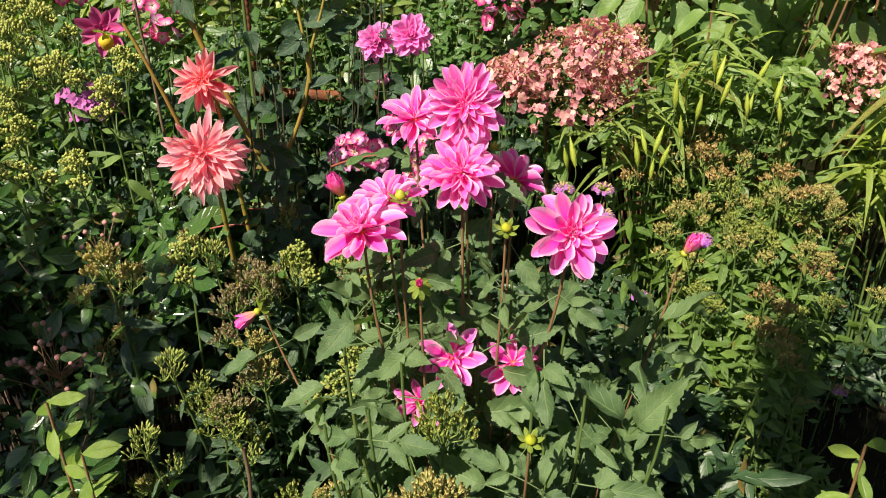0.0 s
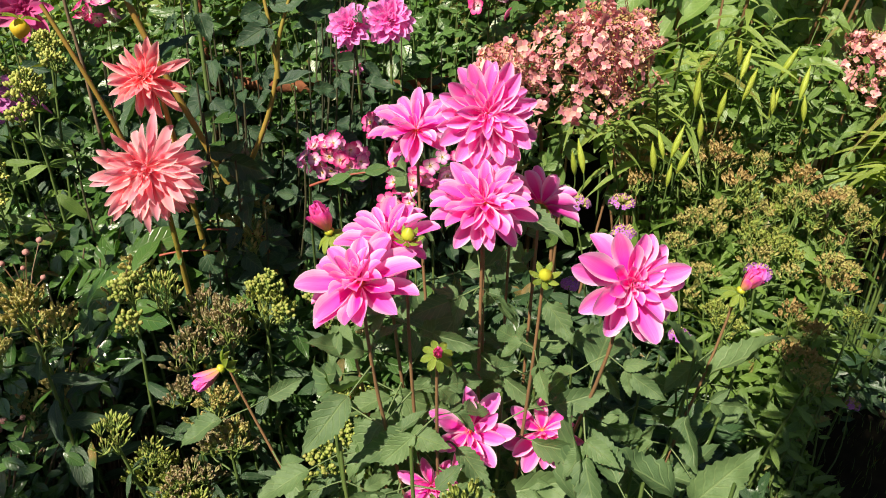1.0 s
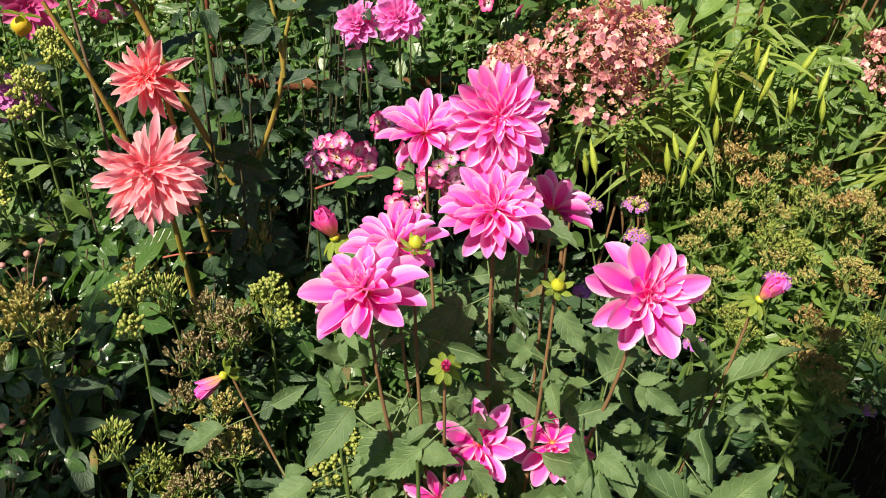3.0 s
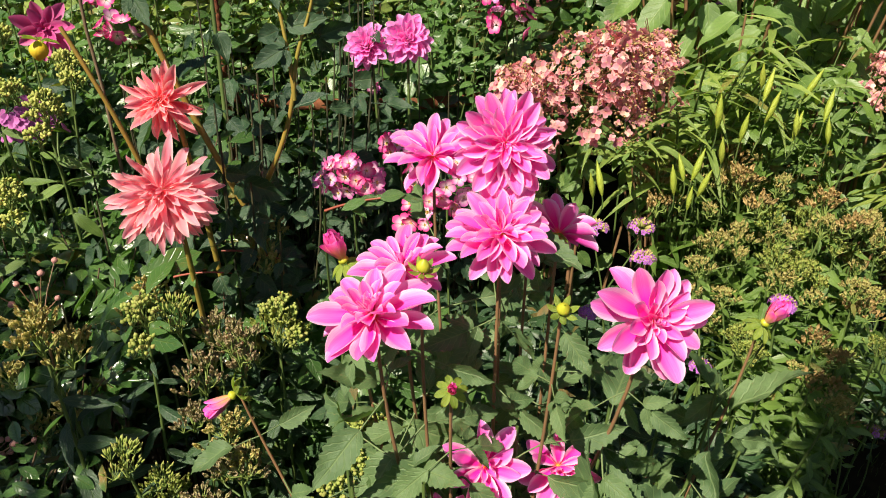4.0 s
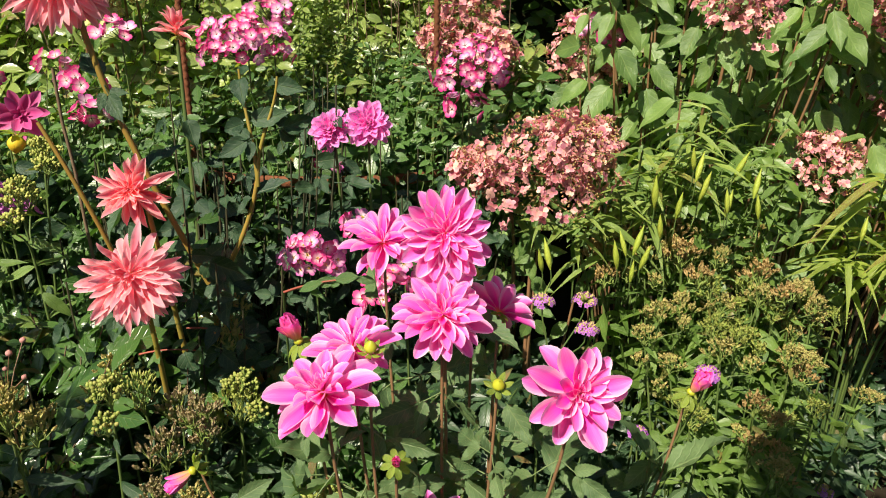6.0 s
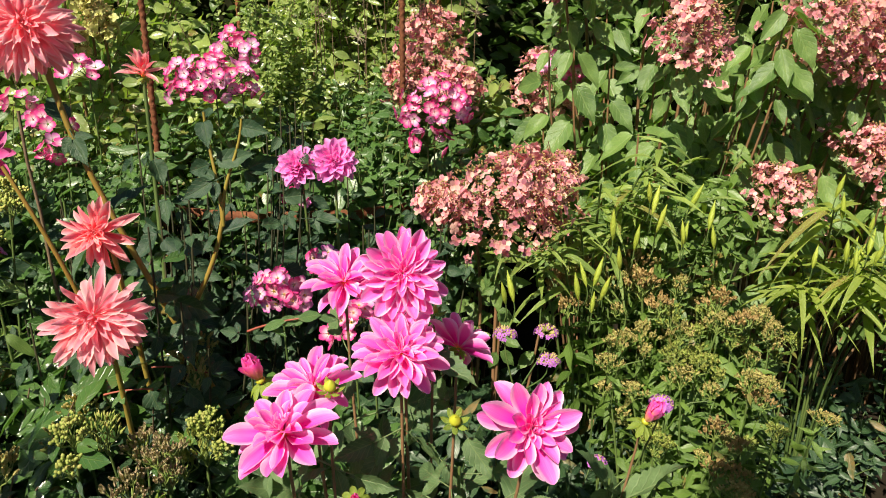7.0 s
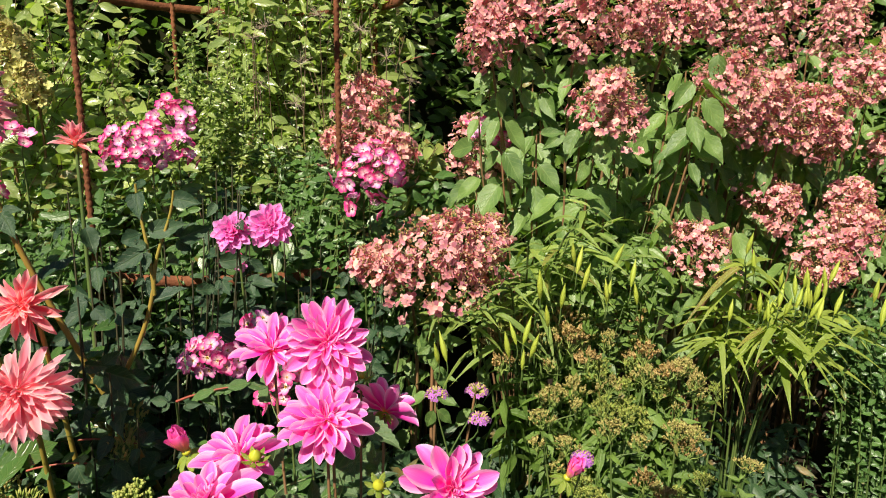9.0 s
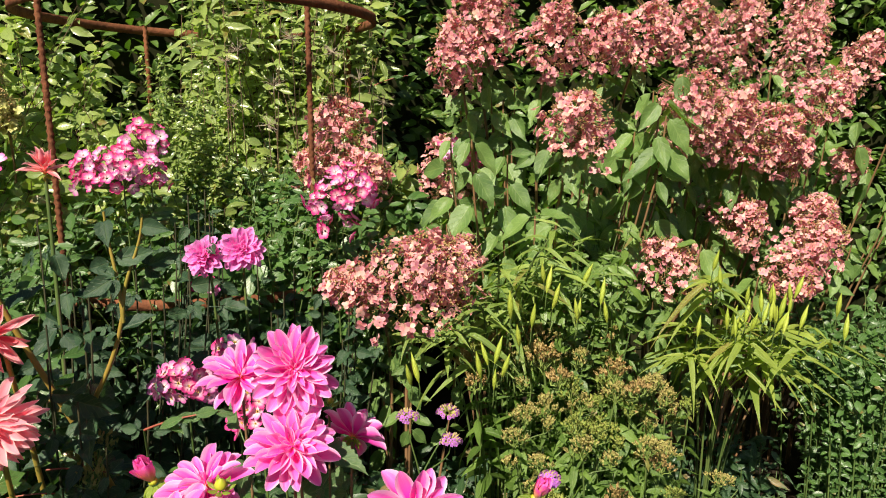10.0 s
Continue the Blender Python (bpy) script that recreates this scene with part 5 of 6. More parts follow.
for k, (kind, hm, size, n, lab) in enumerate((("star", M_SEED, 0.030, 32, "green phlox stalk with a browning seed head"), ("round", M_SEED_GREEN, 0.025, 44, "phlox stalk with a head of round green seed capsules"), ("star", M_SEED_PINK, 0.030, 38, "phlox stalk with a dull purplish brown seed head"), ("calyx", M_SEED_GREEN, 0.027, 32, "phlox stalk with yellowish green buds"), ("star", M_SEED_GREEN, 0.030, 32, "phlox stalk with a greenish spent head"))):
    x, y, z = LEFT[k]
    lv.append((phlox_stalk(lab, 700 + k, z, kind, size, n, hm, M_PHLOX_SHADED, 0.076, 8, G_LEFT, (x, y, 0), 1, 1.0, 1.3), z))
phlox_patch(lv, LEFT)

phlox_stalk("tall phlox stalk with paired blue-green leaves and a browning head", 730, 0.83, "star", 0.026, 30, M_SEED, M_PHLOX_SHADED, 0.092, 10, G_LEFT, (-0.505, 0.99, 0), 2, 1.3, 0.8)
for k, (x, y, z) in enumerate(((-0.03, 0.60, 0.70), (0.015, 0.62, 0.69), (-0.06, 0.62, 0.66), (0.0, 0.58, 0.65))):
    phlox_stalk("phlox stalk with a crowded tan and green seed head", 732 + k, z, "star", 0.028, 34, M_SEED, M_PHLOX_SUNLIT, 0.05, 7, G_LEFT, (x, y, 0), 2, 1.0)

for k, (x, y, z) in enumerate(((-0.25, 0.62, 0.52), (-0.18, 0.58, 0.55), (-0.33, 0.66, 0.50), (-0.13, 0.62, 0.58), (-0.27, 0.55, 0.46))):
    phlox_stalk("low phlox shoot with pale green lance leaves and small buds", 760 + k, z, "calyx", 0.016, 14, M_SEED_GREEN, M_PHLOX_SUNLIT, 0.085, 8, G_LEFT, (x, y, 0), 0)

r_right = rng(77)


def sunny_top(x, y):
    """The height of the phlox mound, which falls towards the path."""
    return 0.80 + 0.95 * min(0.06, y - 1.5) - 0.45 * max(0, x - 0.68) - 0.9 * max(0, x - 0.94)


RIGHT = [(0.522, 1.511, 0.75), (0.75, 1.489, 0.69), (0.92, 1.606, 0.735), (0.647, 1.30, 0.55), (0.635, 1.507, 0.80), (0.691, 1.469, 0.78), (0.854, 1.478, 0.60), (0.965, 1.574, 0.645), (1.0, 1.511, 0.535), (0.82, 1.347, 0.555), (0.768, 1.34, 0.51), (0.682, 1.243, 0.475)]
for _ in range(1500):
    if len(RIGHT) >= 46:
        break
    x, y = r_right.uniform(0.46, 1.02), r_right.uniform(1.14, 1.64)
    if x > 0.56 + 1.0 * (y - 1.14) or x < 0.50 + 0.30 * (1.5 - y) or any(math.hypot(x - p[0], y - p[1]) < 0.042 for p in RIGHT):
        continue
    RIGHT.append((x, y, sunny_top(x, y) + r_right.uniform(-0.05, 0.02)))
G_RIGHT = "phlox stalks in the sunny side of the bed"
rv = []
for k, (kind, hm, size, n, lab) in enumerate((("star", M_SEED, 0.025, 24, "sunlit phlox stalk with a tan and green seed head"), ("star", M_SEED_GREEN, 0.026, 24, "sunlit phlox stalk with a yellow-green seed head"), ("star", M_SEED, 0.028, 28, "phlox stalk with pale green and straw-coloured calyces"), ("star", M_SEED_TAN, 0.022, 20, "phlox stalk with a dry straw-coloured seed head"))):
    x, y, z = RIGHT[k]
    rv.append((phlox_stalk(lab, 740 + k, z, kind, size, n, hm, M_PHLOX_SUNLIT, 0.066, 8, G_RIGHT, (x, y, 0), 1, 1.5), z))
phlox_patch(rv, RIGHT)

# yellow-green phlox at the far side and a mauve one in flower
BACK = [(-0.594, 1.291, 1.045), (-0.69, 1.36, 1.09), (-0.80, 1.40, 1.06), (-0.86, 1.42, 1.10), (-0.90, 1.36, 1.02), (-0.76, 1.30, 0.98), (-0.84, 1.52, 1.16), (-0.96, 1.5, 1.12), (-0.66, 1.26, 0.92), (-0.72, 1.46, 1.08), (-1.0, 1.4, 1.0), (-0.80, 1.24, 0.92), (-1.02, 1.6, 1.15), (-0.9, 1.65, 1.2)]
bv = []
for k in range(2):
    x, y, z = BACK[k]
    bv.append((phlox_stalk("phlox stalk with a pale yellow-green head of buds", 780 + k, z, "round", 0.027, 60, M_SEED_YELLOW, M_PHLOX_SUNLIT, 0.075, 9, "pale phlox at the back", (x, y, 0), 2, 1.2), z))
phlox_patch(bv, BACK)


def mauve_phlox(place, seed):
    r = rng(seed)
    x, y, z = place
    ob = thing("mauve_phlox", (x, y, 0), "mauve phlox in flower among pale buds", "phlox")
    part("stem", (tube(curve_points((0, 0.02, -0.02), (0, 0.02, z * 0.4), (0, 0, z * 0.8), (0, 0, z - 0.02), 10), 0.0034, 0.002, 6), M_STEM), ob)
    me = mesh_from("flower", open_rose(), M_PHLOX_FLOWER)
    for i in range(15):
        a, b = r.uniform(0, 6.28), math.acos(r.uniform(0, 1))
        d = np.array((math.sin(b) * math.cos(a), math.sin(b) * math.sin(a), 0.7 * math.cos(b)))
        face = unit(d + np.array((0, -0.4, 0.4)))
        part("flower", me, ob, aim(d * 0.045 + (0, 0, z), np.cross(face, (0.4, 0.3, 0.9)), face, 0.030 * r.uniform(0.8, 1.1)))


mauve_phlox((-0.70, 1.345, 1.035), 791)
mauve_phlox((-0.71, 1.40, 0.99), 792)

# ---------------------------------------------------------------- milkweed with seed pods
POD = ovoid(1.0, 0.25, 8, 8, 0.8, 0.5)


def milkweed(label, base, shoots, pods, seed, leaf, pairs=9, hang=0.1, mat=None, straps=None):
    """Upright stems with long narrow leaves in pairs, and slim upright pods."""
    r = rng(seed)
    bx, by = base
    ob = thing("milkweed", (bx, by, 0), label, "milkweed", "milkweed plants")
    meshes = [mesh_from("leaf", s, mat or M_MILKWEED) for s in straps or STRAP_LEAVES]
    pod = mesh_from("pod", POD, M_POD)
    for k, (x, y, z) in enumerate(shoots):
        e = np.array((x - bx, y - by, z))
        pts = curve_points((e[0] * 0.15, e[1] * 0.15, -0.02), (e[0] * 0.15, e[1] * 0.15, z * 0.6), (e[0] * 0.45, e[1] * 0.45, z * 0.97), e, 18)
        part("stem", (tube(pts, 0.004, 0.002, 6), M_STEM), ob)
        turn = r.uniform(0, 3)
        for j in range(pairs):
            f = 17 - 6.5 * j / pairs
            c = pts[int(f)] + (pts[min(17, int(f) + 1)] - pts[int(f)]) * (f - int(f))
            turn += 1.57 + r.uniform(-0.25, 0.25)
            for s in (0, math.pi):
                a = turn + s
                p, d, up = c, (math.cos(a), math.sin(a), r.uniform(hang, hang + 0.8)), (-0.15, -0.25, 1)
                part("leaf", r.choice(meshes), ob, spin(aim(p, d, up, leaf * r.uniform(0.65, 1.1) * (0.6 + 0.4 * min(1, j / 2))), r.uniform(-0.3, 0.3)))
    for k, (x, y, z) in enumerate(pods):
        p = np.array((x - bx, y - by - 0.06, z - 0.03))
        way = unit((r.uniform(-0.32, 0.32), r.uniform(-0.3, 0.15), 1))
        ln = r.uniform(0.050, 0.070)
        part("pod", pod, ob, aim(p - way * ln * 0.5, way, (0.2, -1, 0), ln))
        q = p - way * ln * 0.5
        part("pod_stalk", (tube(curve_points(q - (0.0, -0.01, 0.04), q - (0, 0, 0.03), q - way * 0.02, q + way * 0.002, 6), 0.0014, 0.0012, 5), M_STEM), ob)
    return ob


r_m = rng(88)
shoots1 = [(0.37, 1.46, 0.96), (0.43, 1.48, 1.01), (0.48, 1.50, 1.09), (0.53, 1.49, 1.05), (0.59, 1.52, 1.12), (0.65, 1.55, 1.08), (0.71, 1.58, 1.12), (0.28, 1.47, 0.95), (0.67, 1.62, 1.15), (0.76, 1.56, 1.04)]
pods1 = [(0.50, 1.477, 0.985), (0.475, 1.46, 1.06), (0.53, 1.47, 1.03), (0.445, 1.44, 0.97), (0.462, 1.44, 0.935), (0.415, 1.44, 0.965), (0.60, 1.52, 1.055), (0.64, 1.50, 1.03), (0.56, 1.50, 1.115), (0.575, 1.50, 1.10), (0.655, 1.52, 1.02), (0.27, 1.44, 0.945), (0.255, 1.43, 0.935), (0.74, 1.56, 1.0), (0.435, 1.43, 0.91), (0.69, 1.56, 1.09), (0.40, 1.43, 0.945), (0.73, 1.56, 1.05)]
milkweed("milkweed plant with narrow green leaves and upright yellow-green seed pods", (0.54, 1.70), shoots1, pods1, 801, 0.125, 6, -0.1)
shoots2 = [(1.025, 1.52, 1.02)] + [(1.18 + 0.18 * math.cos(a) * q, 1.57 + 0.13 * math.sin(a) * q, 0.90 - 0.05 * q + 0.02 * math.cos(3 * a)) for a, q in ((0.2, 1.2), (1.3, 0.8), (2.4, 1), (3.3, 1.1), (4.2, 0.9), (5.0, 1.0), (5.8, 1.1), (4.6, 0.3))]
pods2 = [(1.17 + r_m.uniform(-0.10, 0.20), 1.58 + r_m.uniform(-0.08, 0.09), 0.965 + r_m.uniform(-0.04, 0.04)) for _ in range(24)] + [(1.03, 1.58, 1.105), (1.045, 1.58, 1.06), (0.985, 1.56, 0.95)]
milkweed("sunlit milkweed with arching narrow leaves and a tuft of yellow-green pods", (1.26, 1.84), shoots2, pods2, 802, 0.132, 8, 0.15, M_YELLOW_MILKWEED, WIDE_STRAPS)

# ---------------------------------------------------------------- verbena
VERB = fuse(*[(blade(1.0, 0.7, rows=3, fold=0.1, droop=0.1, wide_at=0.6, point=0.5), aim((0, 0, 0), (math.cos(a), math.sin(a), 0.25), (0, 0, 1), 0.5)) for a in np.arange(5) * 1.2566])


def verbena(heads, foot, seed, label="purple verbena on thin stiff green stems"):
    r = rng(seed)
    ob = thing("verbena", (foot[0], foot[1], 0), label, "verbena", "verbena stems")
    x0, y0, z0 = heads[0][0] - foot[0], heads[0][1] - foot[1], heads[0][2]
    fork = np.array((x0 * 0.9 + 0.01, y0 * 0.9, z0 - 0.12))
    part("stem", (tube(curve_points((0, 0, -0.02), (0, 0, z0 * 0.5), fork - (0, 0, 0.1), fork, 12), 0.0022, 0.0018, 6), M_STEM), ob)
    for x, y, z, s in heads:
        p = np.array((x - foot[0], y - foot[1], z))
        part("side_stem", (tube(curve_points(fork, fork + (p - fork) * 0.4, p - (0, 0, 0.04), p - (0, 0, 0.008), 7), 0.0017, 0.0013, 5), M_STEM), ob)
        h, c = Heap(), Heap()
        for i in range(60):
            a, b = r.uniform(0, 6.28), math.acos(r.uniform(0.0, 1))
            d = np.array((math.sin(b) * math.cos(a), math.sin(b) * math.sin(a), 0.7 * math.cos(b)))
            h.add(VERB, aim(p + d * s * r.uniform(0.85, 1.05), np.cross(d, (0.3, 0.4, 0.9)), d, 0.0095 * r.uniform(0.8, 1.1)))
            c.add(CALYX_BUD, aim(p + d * s * 0.3, d, (0.1, 0.2, 1), s * 0.75))
        hd = part("flower_head", (h.shape(), M_VERBENA), ob, kind="stuff")
        part("calyx", (c.shape(), M_SEED), hd, kind="stuff")


verbena([(0.226, 1.21, 0.888, 0.020), (0.302, 1.22, 0.884, 0.021), (0.300, 1.19, 0.845, 0.020)], (0.36, 1.22), 821)
verbena([(1.043, 1.511, 0.225, 0.022)], (0.97, 1.44), 822)
verbena([(0.318, 0.97, 0.79, 0.014), (0.385, 0.93, 0.905, 0.016)], (0.36, 0.98), 823)
verbena([(0.70, 2.0, 1.16, 0.015)], (0.72, 2.02), 824)
verbena([(0.165, 0.985, 0.865, 0.012)], (0.2, 1.0), 825)

# ---------------------------------------------------------------- low shrubs between
shrub("glossy_shrub", "low evergreen shrub with small glossy leaves", "shrub", 21, (-1.15, -0.36), (1.15, 1.40), lambda x, y: 0.77 + 0.22 * (y - 1.1) + 0.22 * bump2(x, y, 8), 210, OVAL_LEAVES, M_GLOSSY, 0.056, 26, 0.42, M_TWIG)
shrub("glossy_shrub", "low dark evergreen shrub with narrow glossy leaves", "shrub", 22, (-1.2, -0.50), (0.62, 1.10), lambda x, y: 0.42 + 0.5 * (y - 0.62) + 0.22 * bump2(x, y, 9), 170, OVAL_LEAVES, M_GLOSSY, 0.050, 24, 0.45, M_TWIG)
shrub("rose_bush", "low rose bush with small leaves behind the dahlias", "rose", 23, (-0.42, 0.06), (1.14, 1.52), lambda x, y: 0.62 + 0.22 * bump2(x, y, 10), 120, SMALL_LEAVES, M_ROSE_LEAF, 0.045, 28, 0.45, M_STEM)
# The fill-in foliage takes the shaded or the sunlit copy of the phlox leaf.
shrub("leafy_plant", "dark green leafy plant in the shade between the flowers", "plant", 24, (0.02, 0.62), (1.02, 1.52), lambda x, y: 0.34 + 0.20 * (y - 1.0) + 0.14 * bump2(x, y, 11), 80, LOW_LANCE, M_PHLOX_SHADED, 0.075, 18, 0.5, M_STEM)
shrub("leafy_plant", "bright green leafy perennial with pointed leaves", "plant", 25, (0.52, 0.95), (1.56, 2.0), lambda x, y: 0.98 + 0.35 * (y - 1.56) + 0.08 * bump2(x, y, 12), 66, LOW_LANCE, M_PHLOX_SUNLIT, 0.048, 26, 0.5, M_STEM)
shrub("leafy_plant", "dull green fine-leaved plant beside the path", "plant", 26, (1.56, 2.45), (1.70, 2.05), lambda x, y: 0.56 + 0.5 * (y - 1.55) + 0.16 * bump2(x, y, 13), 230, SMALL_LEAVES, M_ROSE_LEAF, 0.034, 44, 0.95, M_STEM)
# Added plant: covers the bare stems and stands in for dark, shaded ground.
shrub("leafy_plant", "dark low foliage behind the milkweed stems", "plant", 30, (1.0, 1.6), (1.70, 2.0), lambda x, y: 0.16 + 0.8 * (y - 1.7) + 0.08 * bump2(x, y, 17), 50, LOW_LANCE, M_PHLOX_SHADED, 0.065, 20, 0.9, M_STEM)
shrub("leafy_plant", "green foliage filling the sunny phlox", "plant", 31, (0.60, 1.0), (1.26, 1.62), lambda x, y: max(0.04, sunny_top(x, y) - 0.12 - 4.0 * max(0, x - 0.50 - 1.0 * (y - 1.14))), 120, LOW_LANCE, M_PHLOX_SUNLIT, 0.052, 20, 0.75, M_STEM)
shrub("leafy_plant", "dark green foliage below the milkweed", "plant", 27, (0.15, 0.95), (1.55, 1.85), lambda x, y: 0.50 + 0.18 * bump2(x, y, 14), 80, LOW_LANCE, M_PHLOX_SHADED, 0.075, 20, 0.45, M_STEM)
shrub("leafy_plant", "low dark foliage under the dahlia", "plant", 28, (-0.35, 0.5), (0.40, 0.9), lambda x, y: 0.36 + 0.08 * bump2(x, y, 15), 110, LOW_LANCE, M_PHLOX_SHADED, 0.08, 16, 0.6, M_STEM)
shrub("leafy_plant", "mixed dark foliage filling the middle of the bed", "plant", 29, (-0.25, 0.25), (1.3, 1.6), lambda x, y: 0.56 + 0.10 * bump2(x, y, 16), 80, LOW_LANCE, M_PHLOX_SHADED, 0.07, 18, 0.5, M_STEM)


def berry_spray(place, n, seed):
    """Small dull pink buds in a loose spray on reddish stalks."""
    r = rng(seed)
    x, y, z = place
    ob = thing("berry_spray", (x, y, 0), "loose spray of small dull pink buds on reddish stalks", "shrub", "bud sprays")
    top = np.array((0, 0, z - 0.05))
    part("stem", (tube(curve_points((-0.03, 0.05, -0.02), (-0.03, 0.05, z * 0.5), (-0.01, 0.02, z * 0.8), top, 10), 0.003, 0.0018, 5), M_RED_STEM), ob)
    me = mesh_from("berry", ovoid(1.0, 0.92, 8, 6, 0.75), M_PINK_BUD)
    st = Heap()
    for _ in range(n):
        p = np.array((r.gauss(0, 0.028), r.gauss(0, 0.022), z + r.gauss(0, 0.018)))
        part("berry", me, ob, aim(p, unit(p - top), (0.2, -0.9, 0.3), r.uniform(0.008, 0.012)))
        st.add_shape(tube([top, (top + p) / 2 + (0, 0, 0.006), p], 0.001, 0.0008, 4))
    part("stalkwork", (st.shape(), M_RED_STEM), ob, kind="stuff")


berry_spray((-0.632, 0.945, 0.705), 22, 841)
berry_spray((-0.66, 0.96, 0.66), 14, 842)
berry_spray((-0.60, 1.10, 0.84), 7, 843)


def sprig(place, seed):
    """A short bright young shoot with a few glossy leaves."""
    r = rng(seed)
    x, y, z = place
    ob = thing("young_shoot", (x, y, 0), "young shoot with bright yellow-green glossy leaves", "shrub", "young shoots")
    part("stem", (tube(curve_points((0, 0.02, -0.02), (0, 0.02, z * 0.5), (0, 0, z * 0.8), (0, 0, z), 10), 0.003, 0.0016, 5), M_RED_STEM), ob)
    me = [mesh_from("leaf", s, M_YOUNG) for s in OVAL_LEAVES]
    for k in range(9):
        a = k * 2.4
        p, d, up = leaf_frame(r, (0, 0, z - 0.018 * k), (math.cos(a), math.sin(a)), r.uniform(0.2, 0.7))
        part("leaf", r.choice(me), ob, aim(p, d, up, 0.038 * r.uniform(0.8, 1.2)))


sprig((-0.437, 0.62, 0.846), 851)
sprig((-0.40, 0.60, 0.79), 852)
sprig((0.47, 0.60, 0.80), 853)


def red_twig(a, b, seed):
    """A thin reddish shoot with a few small leaves."""
    r = rng(seed)
    ob = thing("rose_shoot", (a[0], a[1], 0), "thin reddish arching rose shoot with small leaves", "rose", "rose shoots")
    e = np.array((b[0] - a[0], b[1] - a[1], b[2]))
    s = np.array((0, 0.0, a[2]))
    low = curve_points((-0.02, 0.18, -0.02), (-0.02, 0.18, s[2] * 0.6), s + (-0.02, 0.10, -0.08), s, 8)
    pts = np.concatenate([low, curve_points(s, s + (e - s) * 0.3 + (0, 0, 0.006), s + (e - s) * 0.7 + (0, 0, 0.006), e, 8)[1:]])
    part("stem", (tube(low, 0.0022, 0.0018, 5), M_STEM), ob)
    part("shoot", (tube(pts[7:], 0.0019, 0.0010, 5), M_RED_TWIG), ob)
    me = [mesh_from("leaf", q, M_ROSE_LEAF) for q in OVAL_LEAVES]
    for k in range(6):
        c = pts[9 + k]
        p, d, up = leaf_frame(r, c, (r.uniform(-1, 1), r.uniform(-1, 0.3)), r.uniform(0.2, 0.8))
        part("leaf", r.choice(me), ob, aim(p, d, up, 0.030 * r.uniform(0.8, 1.2)))


red_twig((-0.17, 1.02, 0.995), (-0.075, 1.0, 1.02), 861)
red_twig((-0.42, 1.15, 0.84), (-0.33, 1.14, 0.85), 862)
red_twig((-0.62, 1.08, 0.80), (-0.54, 1.05, 0.795), 863)
red_twig((-0.36, 1.2, 0.86), (-0.27, 1.2, 0.845), 864)
red_twig((0.30, 2.25, 1.50), (0.40, 2.22, 1.53), 865)


def clematis_seed_head(place, seed):
    """A tuft of thin curled seed tails on a stalk."""
    r = rng(seed)
    x, y, z = place
    ob = thing("clematis_seed_head", (x, y, 0), "spidery silvery brown clematis seed head on a thin stalk", "seed head", "clematis seed heads")
    part("stalk", (tube(curve_points((0.02, 0.12, -0.02), (0.02, 0.12, z * 0.5), (0, 0.04, z * 0.9), (0, 0, z), 12), 0.0018, 0.0012, 5), M_TWIG), ob)
    h = Heap()
    for _ in range(22):
        d = unit([r.gauss(0, 1), r.gauss(0, 1), r.gauss(0.2, 0.8)])
        p = np.array((0, 0, z))
        h.add_shape(tube([p, p + d * 0.012, p + d * 0.024 + (0, 0, 0.003), p + d * r.uniform(0.03, 0.042) + (0, 0, r.uniform(-0.004, 0.008))], 0.0009, 0.0004, 4))
    part("seed_tuft", (h.shape(), M_TUFT), ob, kind="stuff")


for k, p in enumerate(((-0.135, 2.28, 1.565), (-0.12, 2.25, 1.435), (-0.10, 2.3, 1.60), (0.0, 2.3, 1.50), (0.06, 2.32, 1.64), (0.18, 2.3, 1.60), (0.26, 2.3, 1.52), (-0.02, 2.28, 1.38), (0.33, 2.28, 1.45))):
    clematis_seed_head(p, 870 + k)


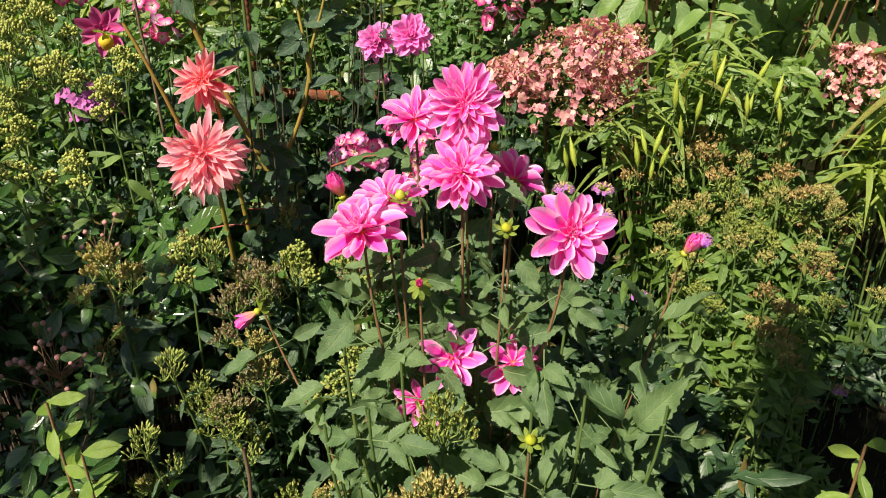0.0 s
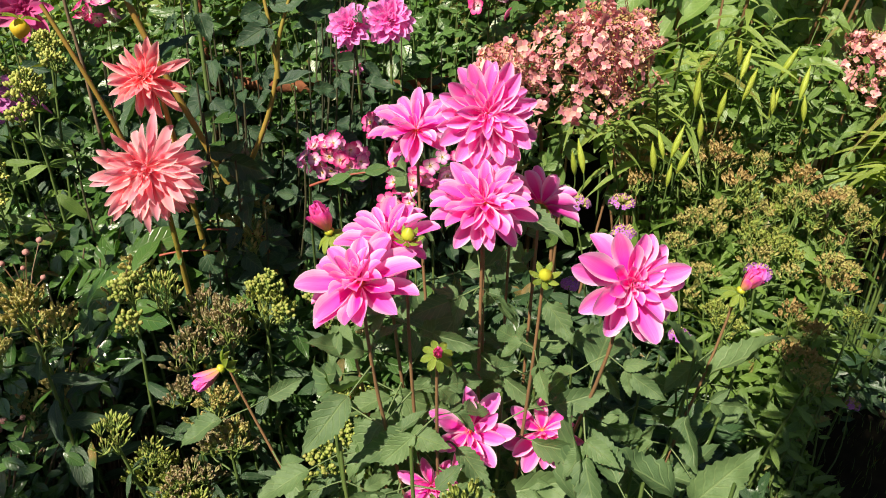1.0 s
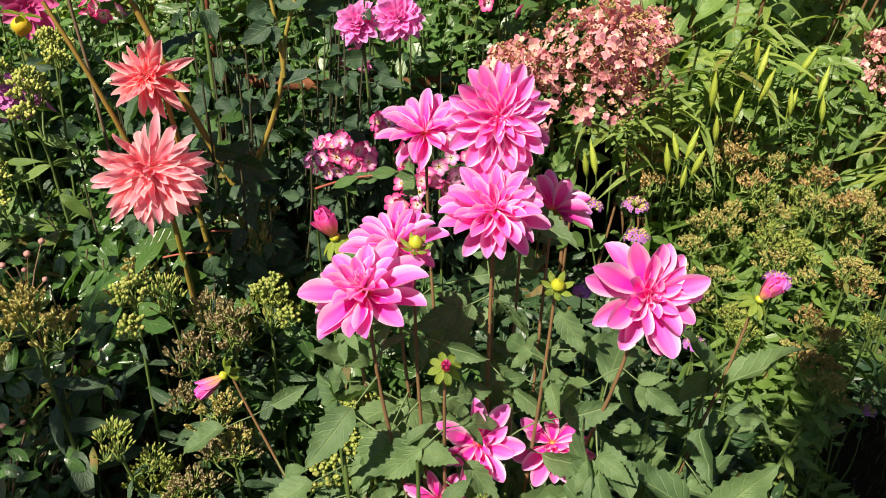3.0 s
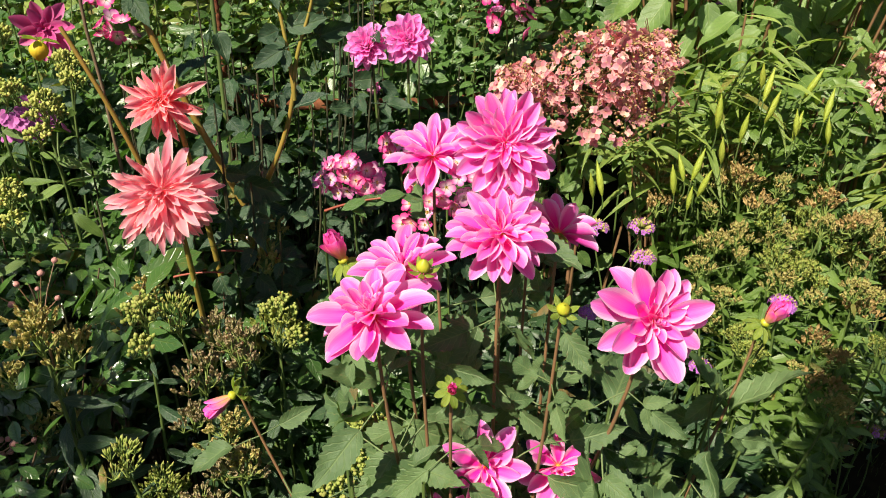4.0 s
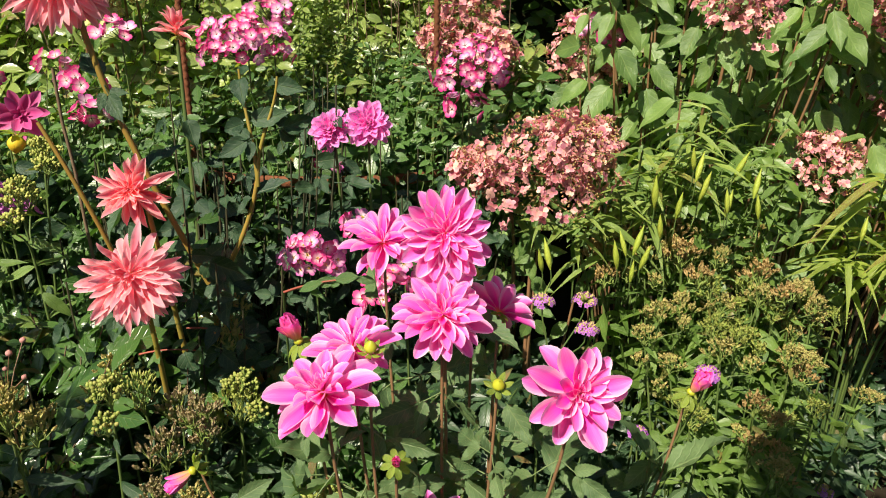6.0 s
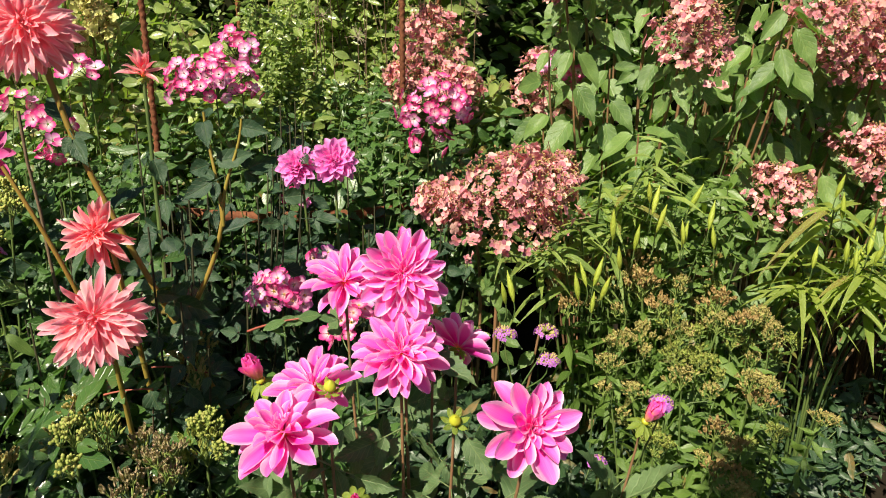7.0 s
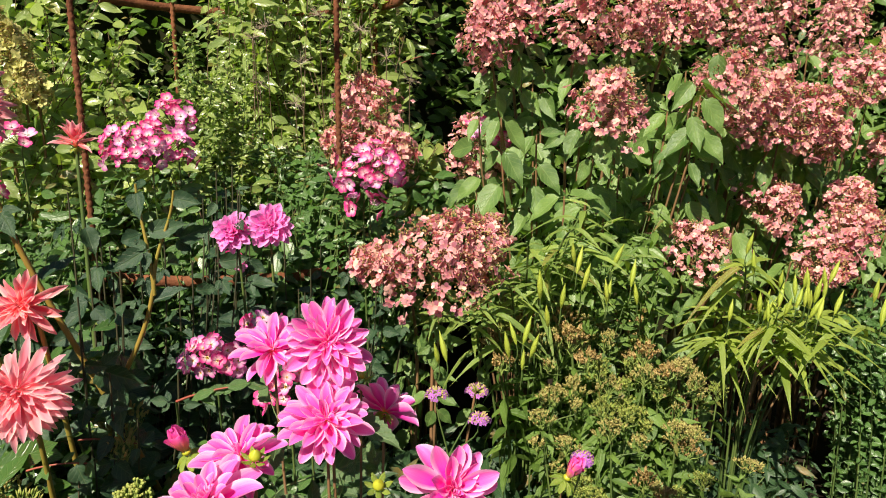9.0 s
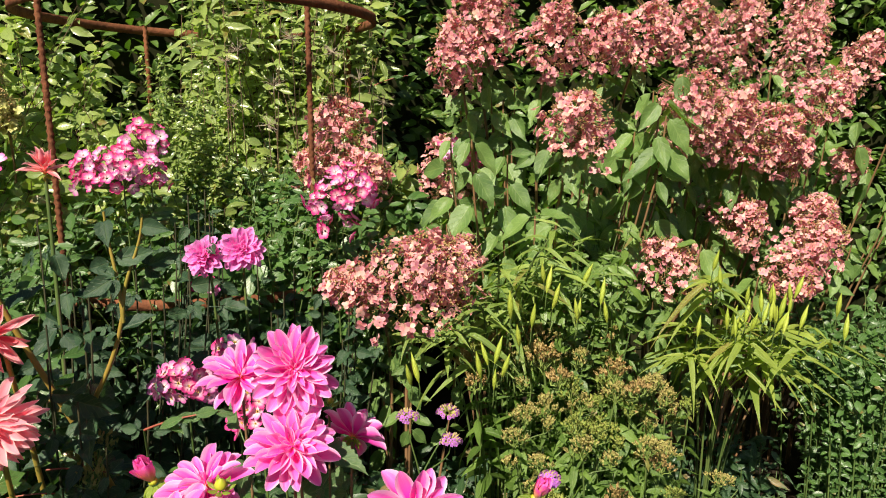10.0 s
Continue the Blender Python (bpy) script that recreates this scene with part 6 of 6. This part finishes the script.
def dry_stick(place, top, r0, seed):
    ob = thing("dry_stick", (*place, 0), "dry grey-brown upright stick in the bed", "stick", "dry sticks")
    e = np.array((top[0] - place[0], top[1] - place[1], top[2]))
    pts = curve_points((0, 0, -0.02), (0, 0, top[2] * 0.3), e * (1, 1, 0.7), e, 14)
    pts += np.array([[0.002 * math.sin(i * 2.1 + seed), 0.002 * math.cos(i * 1.7), 0] for i in range(14)])
    part("stick", (tube(pts, r0, r0 * 0.7, 6), M_TWIG), ob)


dry_stick((-0.27, 0.72), (-0.262, 0.72, 0.70), 0.004, 1)
dry_stick((-0.285, 0.73), (-0.275, 0.72, 0.62), 0.0025, 2)
dry_stick((-0.16, 0.60), (-0.155, 0.60, 0.55), 0.003, 3)
dry_stick((-0.55, 1.5), (-0.60, 1.42, 1.25), 0.004, 4)

# unseen tree added behind the viewer, its crown shading the low plants and path
def make_shade_tree():
    r = rng(91)
    ob = thing("tree", (-1.75, -2.1, 0), "small leafy garden tree behind the path", "tree")
    part("trunk", (tube(curve_points((0, 0, -0.05), (0.05, 0, 0.7), (-0.05, 0.1, 1.4), (0.05, 0.15, 2.1), 16), 0.085, 0.055, 12), M_TWIG), ob)
    leaves = Heap()
    # Clumps set by where their shadows should land in the bed.
    clumps = [(1.27, 1.36, 2.95, 0.27, 700), (1.45, 0.95, 3.0, 0.30, 500), (-0.18, 1.46, 2.85, 0.22, 110), (-0.32, 1.64, 2.85, 0.25, 170), (-0.5, 0.6, 3.1, 0.4, 400), (0.3, 0.3, 3.3, 0.45, 500), (-0.4, -0.4, 3.0, 0.45, 400)]
    for x, y, z, rad, n in clumps:
        part("limb", (tube(curve_points((0.05, 0.15, 2.05), (0.1 + x * 0.2, 0.2 + y * 0.2, 2.5), (x * 0.8, y * 0.8, z - 0.2), (x, y, z), 12), 0.04, 0.008, 7), M_TWIG), ob)
        for _ in range(n):
            d = unit([r.gauss(0, 1) for _ in range(3)]) * rad * r.random() ** 0.4 * np.array((1, 1, 0.6))
            q = np.array((x, y, z)) + d
            leaves.add(r.choice(OVAL_LEAVES), aim(q, (d[0] + r.uniform(-0.2, 0.2), d[1] + r.uniform(-0.2, 0.2), r.uniform(-0.2, 0.1)), (r.uniform(-0.4, 0.4), r.uniform(-0.4, 0.4), 1), r.uniform(0.09, 0.13)))
    part("crown", (leaves.shape(), M_HEDGE), ob, kind="stuff")


make_shade_tree()
